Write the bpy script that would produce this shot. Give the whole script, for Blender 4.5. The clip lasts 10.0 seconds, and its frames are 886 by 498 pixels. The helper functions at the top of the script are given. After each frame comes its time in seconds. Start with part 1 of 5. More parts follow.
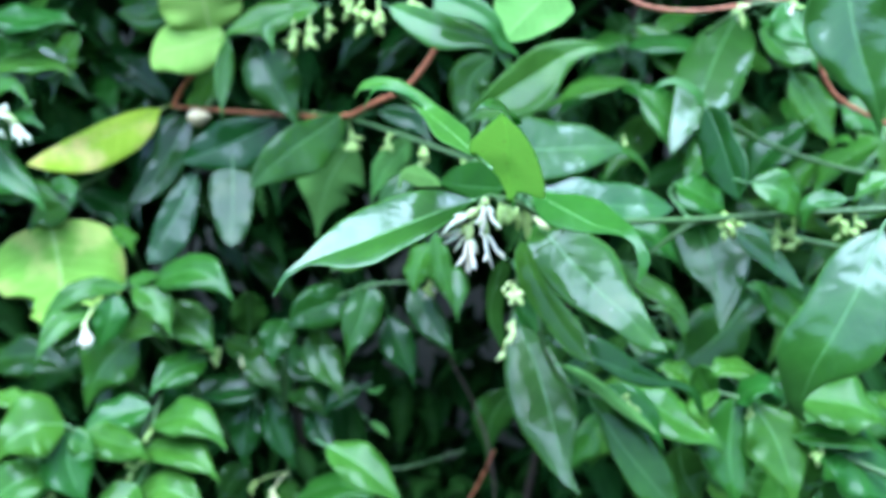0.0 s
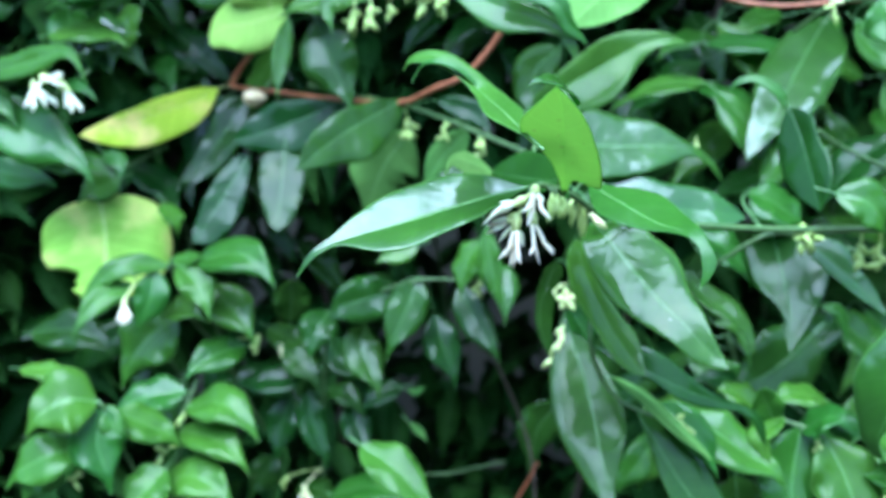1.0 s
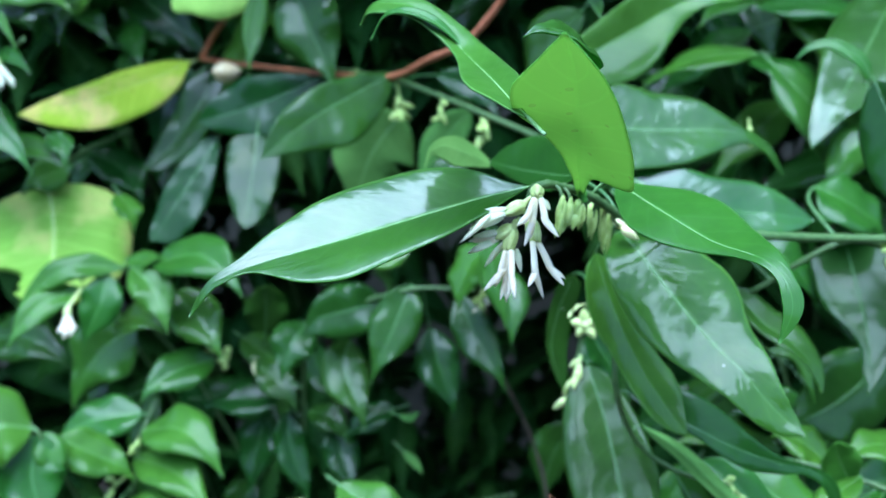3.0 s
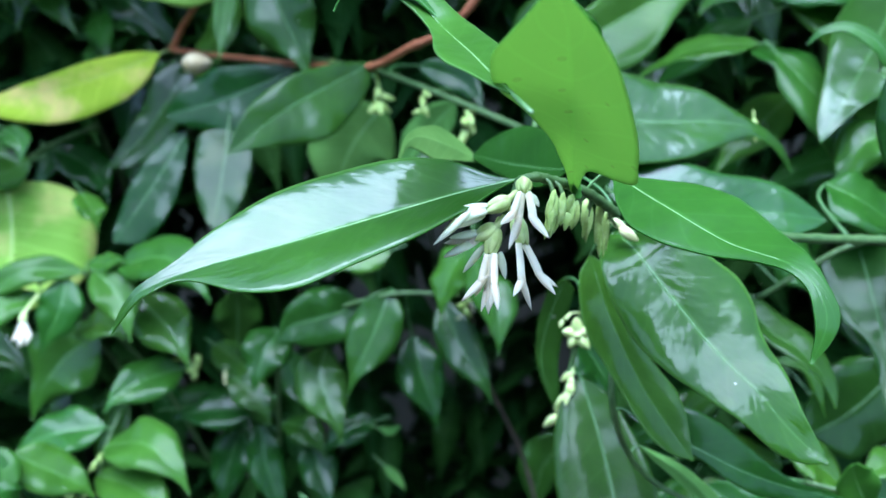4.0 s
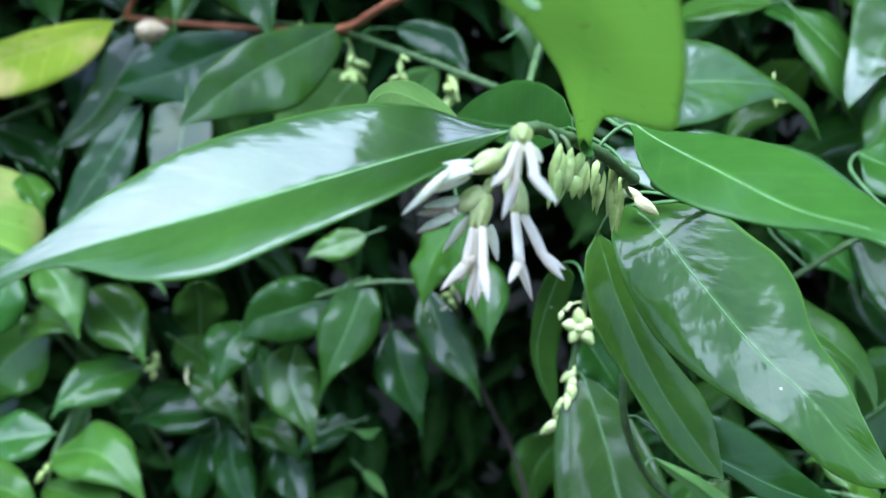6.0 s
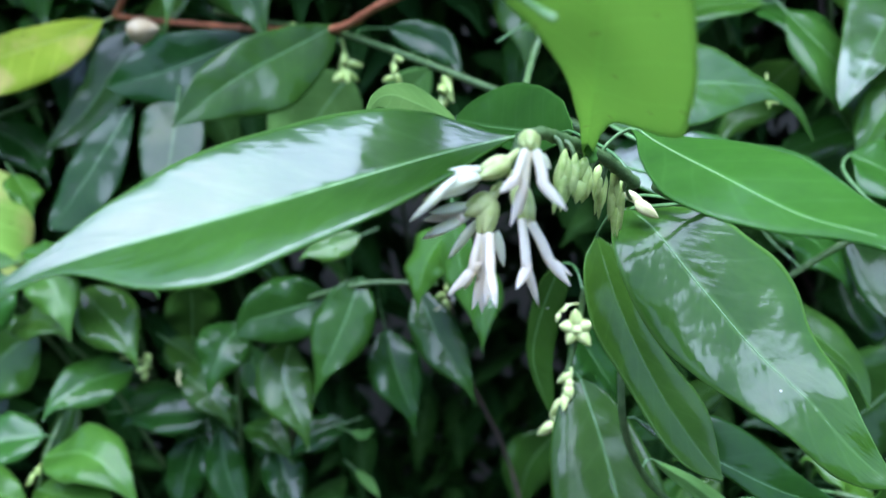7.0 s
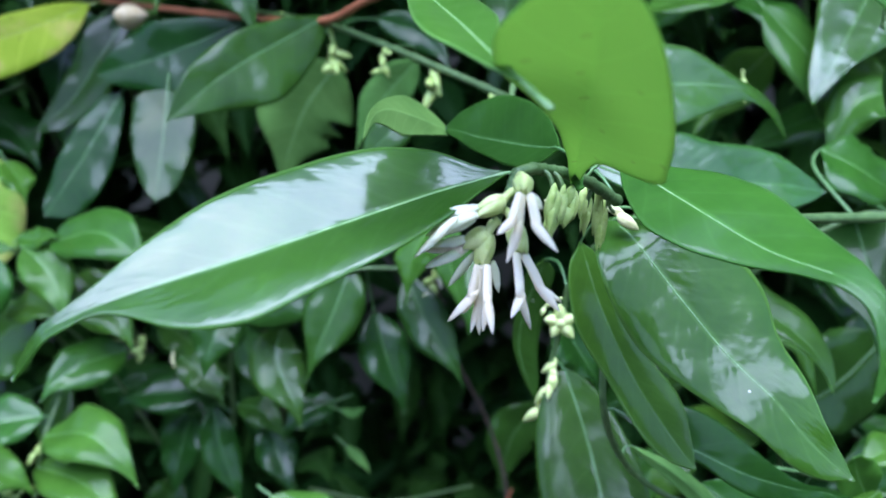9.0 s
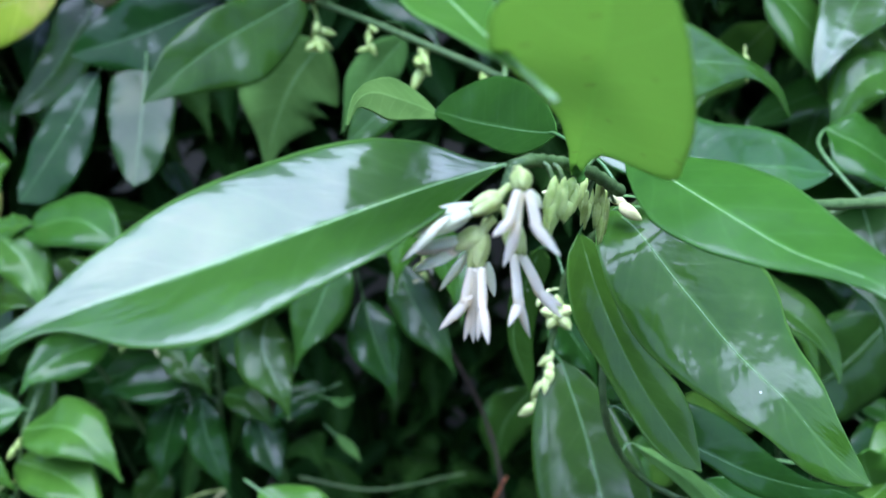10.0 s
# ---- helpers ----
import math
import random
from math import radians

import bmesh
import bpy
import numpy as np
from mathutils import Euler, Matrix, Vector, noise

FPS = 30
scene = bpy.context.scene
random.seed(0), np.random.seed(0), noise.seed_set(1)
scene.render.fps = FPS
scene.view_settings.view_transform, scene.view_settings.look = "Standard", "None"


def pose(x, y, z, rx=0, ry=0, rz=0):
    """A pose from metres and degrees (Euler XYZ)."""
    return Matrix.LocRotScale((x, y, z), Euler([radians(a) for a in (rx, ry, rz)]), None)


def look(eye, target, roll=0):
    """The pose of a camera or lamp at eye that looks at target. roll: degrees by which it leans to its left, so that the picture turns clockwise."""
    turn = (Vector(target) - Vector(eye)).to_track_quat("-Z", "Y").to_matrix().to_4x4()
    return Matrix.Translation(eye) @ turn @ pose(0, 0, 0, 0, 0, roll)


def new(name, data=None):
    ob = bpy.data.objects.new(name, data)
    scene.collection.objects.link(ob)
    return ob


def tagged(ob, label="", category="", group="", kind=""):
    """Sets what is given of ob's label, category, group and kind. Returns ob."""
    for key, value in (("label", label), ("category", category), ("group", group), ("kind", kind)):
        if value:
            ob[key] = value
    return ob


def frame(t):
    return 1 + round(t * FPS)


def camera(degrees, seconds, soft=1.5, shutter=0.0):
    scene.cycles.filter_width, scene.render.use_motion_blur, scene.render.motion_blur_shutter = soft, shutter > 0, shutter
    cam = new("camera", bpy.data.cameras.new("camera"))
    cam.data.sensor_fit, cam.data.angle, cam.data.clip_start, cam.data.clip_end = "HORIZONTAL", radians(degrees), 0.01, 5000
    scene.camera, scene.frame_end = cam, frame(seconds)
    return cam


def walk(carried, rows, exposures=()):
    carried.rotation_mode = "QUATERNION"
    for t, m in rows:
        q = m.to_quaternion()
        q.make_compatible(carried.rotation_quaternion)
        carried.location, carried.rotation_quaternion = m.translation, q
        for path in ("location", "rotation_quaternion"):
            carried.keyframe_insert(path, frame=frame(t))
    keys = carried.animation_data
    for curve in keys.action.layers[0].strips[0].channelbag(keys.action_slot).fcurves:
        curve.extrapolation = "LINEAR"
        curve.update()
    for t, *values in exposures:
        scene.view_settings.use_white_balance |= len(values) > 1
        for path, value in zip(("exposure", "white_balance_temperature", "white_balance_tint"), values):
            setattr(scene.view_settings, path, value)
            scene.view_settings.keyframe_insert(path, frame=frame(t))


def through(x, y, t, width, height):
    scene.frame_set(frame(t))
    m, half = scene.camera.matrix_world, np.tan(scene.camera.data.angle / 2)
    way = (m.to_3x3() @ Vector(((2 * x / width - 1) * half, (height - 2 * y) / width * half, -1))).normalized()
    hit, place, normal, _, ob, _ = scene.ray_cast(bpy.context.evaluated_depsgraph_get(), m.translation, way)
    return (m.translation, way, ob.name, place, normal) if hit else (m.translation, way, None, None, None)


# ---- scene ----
cam = camera(54.0, 10.0)
PATH = [
    (0, (0.02198, -0.00758, 0.81034), (-0.0540, 1.9420, 0.3706), -0.02),
    (0.5, (0.02526, -0.00543, 0.80102), (-0.0789, 1.9412, 0.3541), 0.88),
    (1, (0.02740, 0.01491, 0.79985), (-0.1945, 1.9561, 0.3724), 2.71),
    (1.5, (0.03073, 0.03801, 0.80136), (-0.2518, 1.9703, 0.3696), 3.09),
    (2, (0.03001, 0.05832, 0.79945), (-0.2376, 1.9906, 0.3582), 2.87),
    (3.5, (0.03145, 0.10534, 0.78973), (-0.2478, 2.0286, 0.3176), 2.75),
    (4, (0.03086, 0.11705, 0.78739), (-0.2239, 2.0460, 0.3245), 2.92),
    (4.5, (0.03040, 0.12786, 0.78525), (-0.2100, 2.0593, 0.3250), 2.86),
    (5, (0.02578, 0.14257, 0.77805), (-0.2066, 2.0725, 0.3074), 2.72),
    (5.5, (0.02895, 0.15306, 0.77658), (-0.2030, 2.0807, 0.2965), 2.68),
    (7, (0.02554, 0.15303, 0.77760), (-0.1681, 2.0824, 0.2877), 2.73),
    (7.5, (0.02483, 0.14416, 0.78093), (-0.1577, 2.0752, 0.2932), 3.02),
    (8, (0.02360, 0.14078, 0.78423), (-0.1484, 2.0705, 0.2878), 2.98),
    (8.5, (0.02137, 0.14260, 0.78833), (-0.1453, 2.0663, 0.2671), 2.85),
    (9, (0.02271, 0.14448, 0.79000), (-0.1170, 2.0552, 0.2158), 2.95),
    (9.5, (0.02148, 0.14887, 0.79065), (-0.1071, 2.0537, 0.1949), 2.48),
    (10, (0.02182, 0.15656, 0.79001), (-0.0938, 2.0524, 0.1635), 2.66),
]
cam.data.dof.use_dof = True
cam.data.dof.focus_distance = 0.152
cam.data.dof.aperture_fstop = 20.5
walk(cam, [(t, look(eye, target, roll)) for t, eye, target, roll in PATH], [(0, 3.36, 5750, 5), (1.5, 3.27, 5750, 5), (2, 3.12, 5750, 5), (3.5, 3.02, 5800, 6), (4.5, 3.01, 5950, 12), (7.5, 2.91, 6050, 22), (10, 2.84, 6000, 23)])

# ---- sky and sun: bright overcast light from above ----
world = bpy.data.worlds.new("overcast_sky")
world.use_nodes = True
scene.world = world
wn, wl = world.node_tree.nodes, world.node_tree.links
sky = wn.new("ShaderNodeTexSky")
sky.sky_type = "NISHITA"
sky.sun_disc = False
sky.sun_elevation = radians(69)
sky.sun_rotation = radians(184)
sky.air_density = 1.0
sky.dust_density = 1.0
sky.ozone_density = 1.0
wn["Background"].inputs["Strength"].default_value = 0.095
wl.new(sky.outputs["Color"], wn["Background"].inputs["Color"])

sun_data = bpy.data.lights.new("sun", "SUN")
sun_data.energy = 1.5
sun_data.angle = radians(56)
sun_data.color = (0.62, 0.76, 1.0)
sun = new("sun", sun_data)
sun.matrix_world = look((0, 0, 5), (0.05, 0.75, 3.0))


# ---- materials ----
def material(name):
    m = bpy.data.materials.new(name)
    m.use_nodes = True
    nodes, links = m.node_tree.nodes, m.node_tree.links
    return m, nodes, links, nodes["Principled BSDF"]


def noise_node(nodes, links, scale, detail=4.0, vector=None):
    n = nodes.new("ShaderNodeTexNoise")
    n.inputs["Scale"].default_value = scale
    n.inputs["Detail"].default_value = detail
    if vector is not None:
        links.new(vector, n.inputs["Vector"])
    return n.outputs["Fac"]


def mix_colour(nodes, links, fac, a, b, blend="MIX"):
    n = nodes.new("ShaderNodeMix")
    n.data_type, n.blend_type = "RGBA", blend
    for socket, value in ((n.inputs[0], fac), (n.inputs[6], a), (n.inputs[7], b)):
        if isinstance(value, (int, float)):
            socket.default_value = value
        elif isinstance(value, tuple):
            socket.default_value = (*value, 1)
        else:
            links.new(value, socket)
    return n.outputs[2]


def maths(nodes, links, op, a, b=0.0, c=0.0):
    n = nodes.new("ShaderNodeMath")
    n.operation = op
    for socket, value in zip(n.inputs, (a, b, c)):
        if isinstance(value, (int, float)):
            socket.default_value = value
        else:
            links.new(value, socket)
    return n.outputs[0]


def ramp(nodes, links, fac, low, high):
    n = nodes.new("ShaderNodeMapRange")
    n.inputs[1].default_value, n.inputs[2].default_value = low, high
    links.new(fac, n.inputs[0])
    return n.outputs[0]


def leaf_material(name, dark, light, rough, through_colour, glow, vein=0.07, spread=0.22, blotch=None, spots=0.0, bump_depth=0.42, island=False, gloss=0.5, rim=None, wax=0.0, wrinkle=0.4, haze=0.17, pleat=0.25):
    """A leaf's skin: mottled green, faint side veins, a wrinkled relief, and some light let through."""
    m, nodes, links, skin = material(name)
    uv = nodes.new("ShaderNodeUVMap").outputs["UV"]
    place = nodes.new("ShaderNodeTexCoord").outputs["Object"]
    parts = nodes.new("ShaderNodeSeparateXYZ")
    links.new(uv, parts.inputs[0])
    along, across = parts.outputs[0], parts.outputs[1]
    side = maths(nodes, links, "ABSOLUTE", across)
    # side veins run out and forward from the midrib
    lean = maths(nodes, links, "SUBTRACT", along, maths(nodes, links, "MULTIPLY", side, 0.16))
    wobble = maths(nodes, links, "MULTIPLY", noise_node(nodes, links, 90.0, 2.0, place), 0.05)
    wave = maths(nodes, links, "SINE", maths(nodes, links, "MULTIPLY", maths(nodes, links, "ADD", lean, wobble), 55.0))
    veins = ramp(nodes, links, wave, 0.86, 1.0)
    coarse = noise_node(nodes, links, 55.0, 3.0, place)
    fine = noise_node(nodes, links, 520.0, 5.0, place)
    tone = ramp(nodes, links, maths(nodes, links, "ADD", maths(nodes, links, "MULTIPLY", coarse, 0.75), maths(nodes, links, "MULTIPLY", fine, 0.25)), 0.3, 0.7)
    colour = mix_colour(nodes, links, tone, dark, light)
    if blotch:
        spot_fac = ramp(nodes, links, noise_node(nodes, links, 42.0, 3.0, place), 0.48, 0.62)
        colour = mix_colour(nodes, links, spot_fac, colour, blotch)
    colour = mix_colour(nodes, links, maths(nodes, links, "MULTIPLY", veins, vein), colour, tuple(min(1, 1.6 * c + 0.03) for c in light))
    colour = mix_colour(nodes, links, maths(nodes, links, "MULTIPLY", maths(nodes, links, "SUBTRACT", 1.0, ramp(nodes, links, side, 0.02, 0.07)), 0.28), colour, tuple(min(1, 1.9 * c + 0.03) for c in light))
    if rim:
        colour = mix_colour(nodes, links, maths(nodes, links, "MULTIPLY", ramp(nodes, links, side, 0.93, 1.0), 0.6), colour, rim)
    if spots:
        cell = nodes.new("ShaderNodeTexVoronoi")
        cell.inputs["Scale"].default_value = 240.0
        links.new(place, cell.inputs["Vector"])
        dots = maths(nodes, links, "LESS_THAN", cell.outputs["Distance"], 0.17)
        rare = maths(nodes, links, "GREATER_THAN", noise_node(nodes, links, 130.0, 1.0, place), 1.0 - spots)
        colour = mix_colour(nodes, links, maths(nodes, links, "MULTIPLY", dots, rare), colour, (0.02, 0.015, 0.01))
    # sparse pale specks of dust and pollen
    grit = nodes.new("ShaderNodeTexVoronoi")
    grit.inputs["Scale"].default_value = 190.0
    links.new(place, grit.inputs["Vector"])
    few = maths(nodes, links, "GREATER_THAN", noise_node(nodes, links, 75.0, 2.0, place), 0.60)
    colour = mix_colour(nodes, links, maths(nodes, links, "MULTIPLY", maths(nodes, links, "LESS_THAN", grit.outputs["Distance"], 0.055), few), colour, (0.36, 0.40, 0.30))
    hue = nodes.new("ShaderNodeHueSaturation")
    source = nodes.new("ShaderNodeNewGeometry").outputs["Random Per Island"] if island else nodes.new("ShaderNodeObjectInfo").outputs["Random"]
    links.new(maths(nodes, links, "MULTIPLY_ADD", source, 2 * spread, 1.0 - spread), hue.inputs["Value"])
    links.new(maths(nodes, links, "MULTIPLY_ADD", source, -0.03, 0.515), hue.inputs["Hue"])
    links.new(colour, hue.inputs["Color"])
    links.new(hue.outputs["Color"], skin.inputs["Base Color"])
    worn = maths(nodes, links, "MULTIPLY_ADD", coarse, 0.16, rough + 0.08)
    links.new(worn, skin.inputs["Roughness"])
    skin.inputs["Specular IOR Level"].default_value = gloss * 0.45
    skin.inputs["Coat Weight"].default_value = wax
    skin.inputs["Coat Roughness"].default_value = haze
    bump = nodes.new("ShaderNodeBump")
    bump.inputs["Strength"].default_value = bump_depth
    bump.inputs["Distance"].default_value = 0.0006
    # wrinkles follow the side veins, over broad soft swells
    folds = nodes.new("ShaderNodeCombineXYZ")
    links.new(maths(nodes, links, "MULTIPLY", lean, 16.0), folds.inputs[0])
    links.new(maths(nodes, links, "MULTIPLY", across, 3.0), folds.inputs[1])
    crease = noise_node(nodes, links, 1.0, 2.0, folds.outputs[0])
    swell = noise_node(nodes, links, 85.0, 1.0, place)
    swell = maths(nodes, links, "MULTIPLY_ADD", noise_node(nodes, links, 150.0, 2.0, place), 0.36 * wrinkle, swell)
    relief = maths(nodes, links, "ADD", maths(nodes, links, "MULTIPLY_ADD", swell, 3.2, maths(nodes, links, "MULTIPLY", crease, pleat)), maths(nodes, links, "MULTIPLY_ADD", fine, 0.12, maths(nodes, links, "MULTIPLY", veins, -0.03)))
    links.new(relief, bump.inputs["Height"])
    links.new(bump.outputs["Normal"], skin.inputs["Normal"])
    links.new(bump.outputs["Normal"], skin.inputs["Coat Normal"])
    sheer = nodes.new("ShaderNodeBsdfTranslucent")
    sheer.inputs["Color"].default_value = (*through_colour, 1)
    both = nodes.new("ShaderNodeMixShader")
    both.inputs[0].default_value = glow
    links.new(skin.outputs[0], both.inputs[1])
    links.new(sheer.outputs[0], both.inputs[2])
    links.new(both.outputs[0], nodes["Material Output"].inputs["Surface"])
    return m


def plain_material(name, a, b, rough, scale=300.0, bump_depth=0.2, gloss=0.5, subsurface=0.0, through=0.0):
    m, nodes, links, skin = material(name)
    place = nodes.new("ShaderNodeTexCoord").outputs["Object"]
    coarse = noise_node(nodes, links, scale, 4.0, place)
    links.new(mix_colour(nodes, links, ramp(nodes, links, coarse, 0.35, 0.65), a, b), skin.inputs["Base Color"])
    skin.inputs["Roughness"].default_value = rough
    skin.inputs["Specular IOR Level"].default_value = gloss
    if subsurface:
        skin.inputs["Subsurface Weight"].default_value = subsurface
        skin.inputs["Subsurface Radius"].default_value = (1.0, 0.95, 0.85)
        skin.inputs["Subsurface Scale"].default_value = 0.002
    bump = nodes.new("ShaderNodeBump")
    bump.inputs["Strength"].default_value = bump_depth
    bump.inputs["Distance"].default_value = 0.0004
    links.new(noise_node(nodes, links, scale * 4, 4.0, place), bump.inputs["Height"])
    links.new(bump.outputs["Normal"], skin.inputs["Normal"])
    if through:
        sheer = nodes.new("ShaderNodeBsdfTranslucent")
        sheer.inputs["Color"].default_value = (*b, 1)
        both = nodes.new("ShaderNodeMixShader")
        both.inputs[0].default_value = through
        links.new(skin.outputs[0], both.inputs[1])
        links.new(sheer.outputs[0], both.inputs[2])
        links.new(both.outputs[0], nodes["Material Output"].inputs["Surface"])
    return m


GREEN = leaf_material("glossy_leaf", (0.021, 0.078, 0.006), (0.042, 0.138, 0.011), 0.40, (0.08, 0.40, 0.03), 0.15, rim=(0.085, 0.22, 0.045), wax=0.4, bump_depth=0.48, gloss=0.3, haze=0.14)
WAXY = leaf_material("waxy_leaf", (0.012, 0.054, 0.004), (0.024, 0.094, 0.007), 0.36, (0.08, 0.40, 0.03), 0.15, rim=(0.085, 0.22, 0.045), wax=0.9, bump_depth=0.42, spread=0.06, wrinkle=0.85, pleat=0.8, gloss=0.35, haze=0.15)
PUCKERED = leaf_material("puckered_leaf", (0.012, 0.052, 0.004), (0.024, 0.090, 0.007), 0.36, (0.08, 0.40, 0.03), 0.12, rim=(0.085, 0.22, 0.045), wax=0.48, bump_depth=0.5, spread=0.04, wrinkle=1.1, haze=0.15, pleat=0.4, gloss=0.12)
# glossy leaf with the shade of its deep place worked into a darker green
SHINING = leaf_material("shining_shaded_leaf", (0.006, 0.028, 0.003), (0.013, 0.054, 0.006), 0.34, (0.05, 0.25, 0.03), 0.08, wax=0.3, bump_depth=0.32, spread=0.1, wrinkle=1.0, gloss=0.15, haze=0.14)
BRIGHT = leaf_material("young_leaf", (0.019, 0.076, 0.006), (0.038, 0.128, 0.012), 0.42, (0.12, 0.50, 0.04), 0.16, rim=(0.085, 0.22, 0.045), wax=0.28, gloss=0.28, haze=0.15)
FRESH = leaf_material("fresh_leaf", (0.024, 0.092, 0.008), (0.042, 0.138, 0.014), 0.38, (0.16, 0.50, 0.05), 0.15, rim=(0.14, 0.34, 0.08), wax=0.28, spread=0.03, gloss=0.3)
# darker copy of the leaf green, its colour standing in for shade among the leaves
DARK = leaf_material("darkened_leaf", (0.008, 0.034, 0.003), (0.016, 0.062, 0.006), 0.42, (0.05, 0.25, 0.03), 0.10, wax=0.3, gloss=0.15, bump_depth=0.38, haze=0.14)
UNDER = leaf_material("leaf_underside", (0.035, 0.130, 0.014), (0.062, 0.185, 0.024), 0.5, (0.25, 0.65, 0.06), 0.28, spread=0.1, bump_depth=0.2, gloss=0.3)
THIN = leaf_material("thin_leaf", (0.030, 0.200, 0.030), (0.050, 0.280, 0.040), 0.3, (0.48, 0.73, 0.23), 0.52, spread=0.02, wax=0.4)
BACKLIT = leaf_material("thin_leaf_underside", (0.060, 0.220, 0.030), (0.085, 0.270, 0.040), 0.45, (0.48, 0.73, 0.23), 0.52, vein=0.22, spread=0.02, spots=0.54, bump_depth=0.45, gloss=0.3)
PALE = leaf_material("fading_leaf", (0.120, 0.260, 0.050), (0.190, 0.360, 0.080), 0.5, (0.4, 0.62, 0.10), 0.2, vein=0.15, spread=0.06, bump_depth=0.4, gloss=0.3)
LIME = leaf_material("vine_leaf", (0.330, 0.560, 0.090), (0.430, 0.640, 0.130), 0.5, (0.5, 0.8, 0.2), 0.25, vein=0.2, spread=0.05, gloss=0.3)
YELLOW = leaf_material("yellowing_leaf", (0.390, 0.580, 0.035), (0.520, 0.670, 0.065), 0.45, (0.7, 0.88, 0.12), 0.28, vein=0.3, spread=0.04, blotch=(0.86, 0.70, 0.22), gloss=0.3, spots=0.36)
EATEN = leaf_material("eaten_leaf", (0.170, 0.370, 0.035), (0.280, 0.480, 0.070), 0.45, (0.5, 0.75, 0.15), 0.25, vein=0.35, spread=0.04, blotch=(0.50, 0.56, 0.14), gloss=0.3, spots=0.36)
DULL = leaf_material("matt_leaf", (0.045, 0.125, 0.022), (0.080, 0.180, 0.038), 0.6, (0.25, 0.45, 0.06), 0.15, vein=0.15, spread=0.05, gloss=0.25)
# leaf green taken down to near black: the shrub's inner shade, put into the colour
INNER = leaf_material("inner_shade_leaf", (0.007, 0.031, 0.004), (0.017, 0.062, 0.009), 0.5, (0.05, 0.2, 0.03), 0.05, island=True, spread=0.5, gloss=0.15)
RIB = plain_material("midrib", (0.070, 0.170, 0.045), (0.110, 0.240, 0.075), 0.4, 400)
RIB_PALE = plain_material("pale_midrib", (0.130, 0.270, 0.085), (0.190, 0.340, 0.130), 0.4, 400)
# the midrib darkened likewise, for the darkened leaves
RIB_DARK = plain_material("dark_midrib", (0.040, 0.120, 0.030), (0.065, 0.170, 0.045), 0.4, 400)
STEM = plain_material("green_stem", (0.040, 0.095, 0.020), (0.075, 0.140, 0.038), 0.5, 500, 0.5)
TWIG = plain_material("woody_twig", (0.025, 0.020, 0.014), (0.07, 0.05, 0.03), 0.7, 400, 0.8)
RED_STEM = plain_material("red_brown_stem", (0.24, 0.075, 0.03), (0.36, 0.13, 0.055), 0.5, 350, 0.6)
SEPAL = plain_material("green_sepal", (0.44, 0.56, 0.17), (0.58, 0.67, 0.28), 0.45, 500, 0.3, subsurface=0.2)
BUD = plain_material("green_bud", (0.26, 0.39, 0.08), (0.38, 0.50, 0.15), 0.45, 600, 0.4, subsurface=0.15)
CREAM = plain_material("cream_bud", (0.52, 0.54, 0.24), (0.64, 0.63, 0.33), 0.45, 500, 0.3, subsurface=0.2)
PETAL = plain_material("white_stamen", (1.0, 0.91, 0.70), (1.0, 0.95, 0.78), 0.4, 600, 0.2, subsurface=0.35, through=0.45)
TEPAL = plain_material("pale_tepal", (0.74, 0.80, 0.52), (0.86, 0.88, 0.66), 0.45, 500, 0.2, subsurface=0.2, through=0.3)
BLUSH = plain_material("blushed_anther", (0.98, 0.84, 0.62), (1.0, 0.92, 0.74), 0.5, 700, 0.3, subsurface=0.2, through=0.35)
HUSK = plain_material("dry_husk", (0.52, 0.40, 0.20), (0.66, 0.56, 0.34), 0.7, 250, 0.7)
# near black, so that gaps in the shrub read as shade
WALL = plain_material("darkened_wall", (0.016, 0.020, 0.013), (0.035, 0.036, 0.024), 0.9, 12, 0.8)
# brown soil, darkened to carry the shade under the shrub
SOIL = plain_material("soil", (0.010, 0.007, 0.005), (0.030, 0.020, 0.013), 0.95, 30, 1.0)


# ---- building helpers ----
def part(name, bm, mats, parent, label=""):
    """Links a bmesh as one mesh object under a thing or a part."""
    me = bpy.data.meshes.new(name)
    bm.to_mesh(me)
    bm.free()
    for m in mats if isinstance(mats, (list, tuple)) else [mats]:
        me.materials.append(m)
    me.polygons.foreach_set("use_smooth", [True] * len(me.polygons))
    ob = new(name, me)
    ob.parent = parent
    if label:
        tagged(ob, label)
    return ob


def thing(name, place, label, category, group="", kind=""):
    ob = new(name)
    ob.empty_display_size = 0.01
    ob.location = place
    bpy.context.view_layer.update()
    return tagged(ob, label, category, group, kind)


def settle(ob):
    """Lets a part built in world coordinates stay where it is under its parent."""
    p = ob.parent
    base = Vector((0, 0, 0))
    while p:
        base += p.location
        p = p.parent
    ob.location = -base
    return ob


def spline(points, n):
    """n + 1 places evenly spaced on a smooth curve through the points."""
    pts = [Vector(p) for p in points]
    ext = [2 * pts[0] - pts[1], *pts, 2 * pts[-1] - pts[-2]]
    dense = []
    for i in range(1, len(ext) - 2):
        a, b, c, d = ext[i - 1:i + 3]
        for k in range(24):
            t = k / 24
            dense.append(0.5 * ((2 * b) + (c - a) * t + (2 * a - 5 * b + 4 * c - d) * t * t + (3 * b - a - 3 * c + d) * t ** 3))
    dense.append(pts[-1])
    run = [0.0]
    for a, b in zip(dense, dense[1:]):
        run.append(run[-1] + (b - a).length)
    out, j = [], 0
    for i in range(n + 1):
        s = run[-1] * i / n
        while j < len(run) - 2 and run[j + 1] < s:
            j += 1
        f = (s - run[j]) / max(run[j + 1] - run[j], 1e-9)
        out.append(dense[j].lerp(dense[j + 1], min(max(f, 0), 1)))
    return out


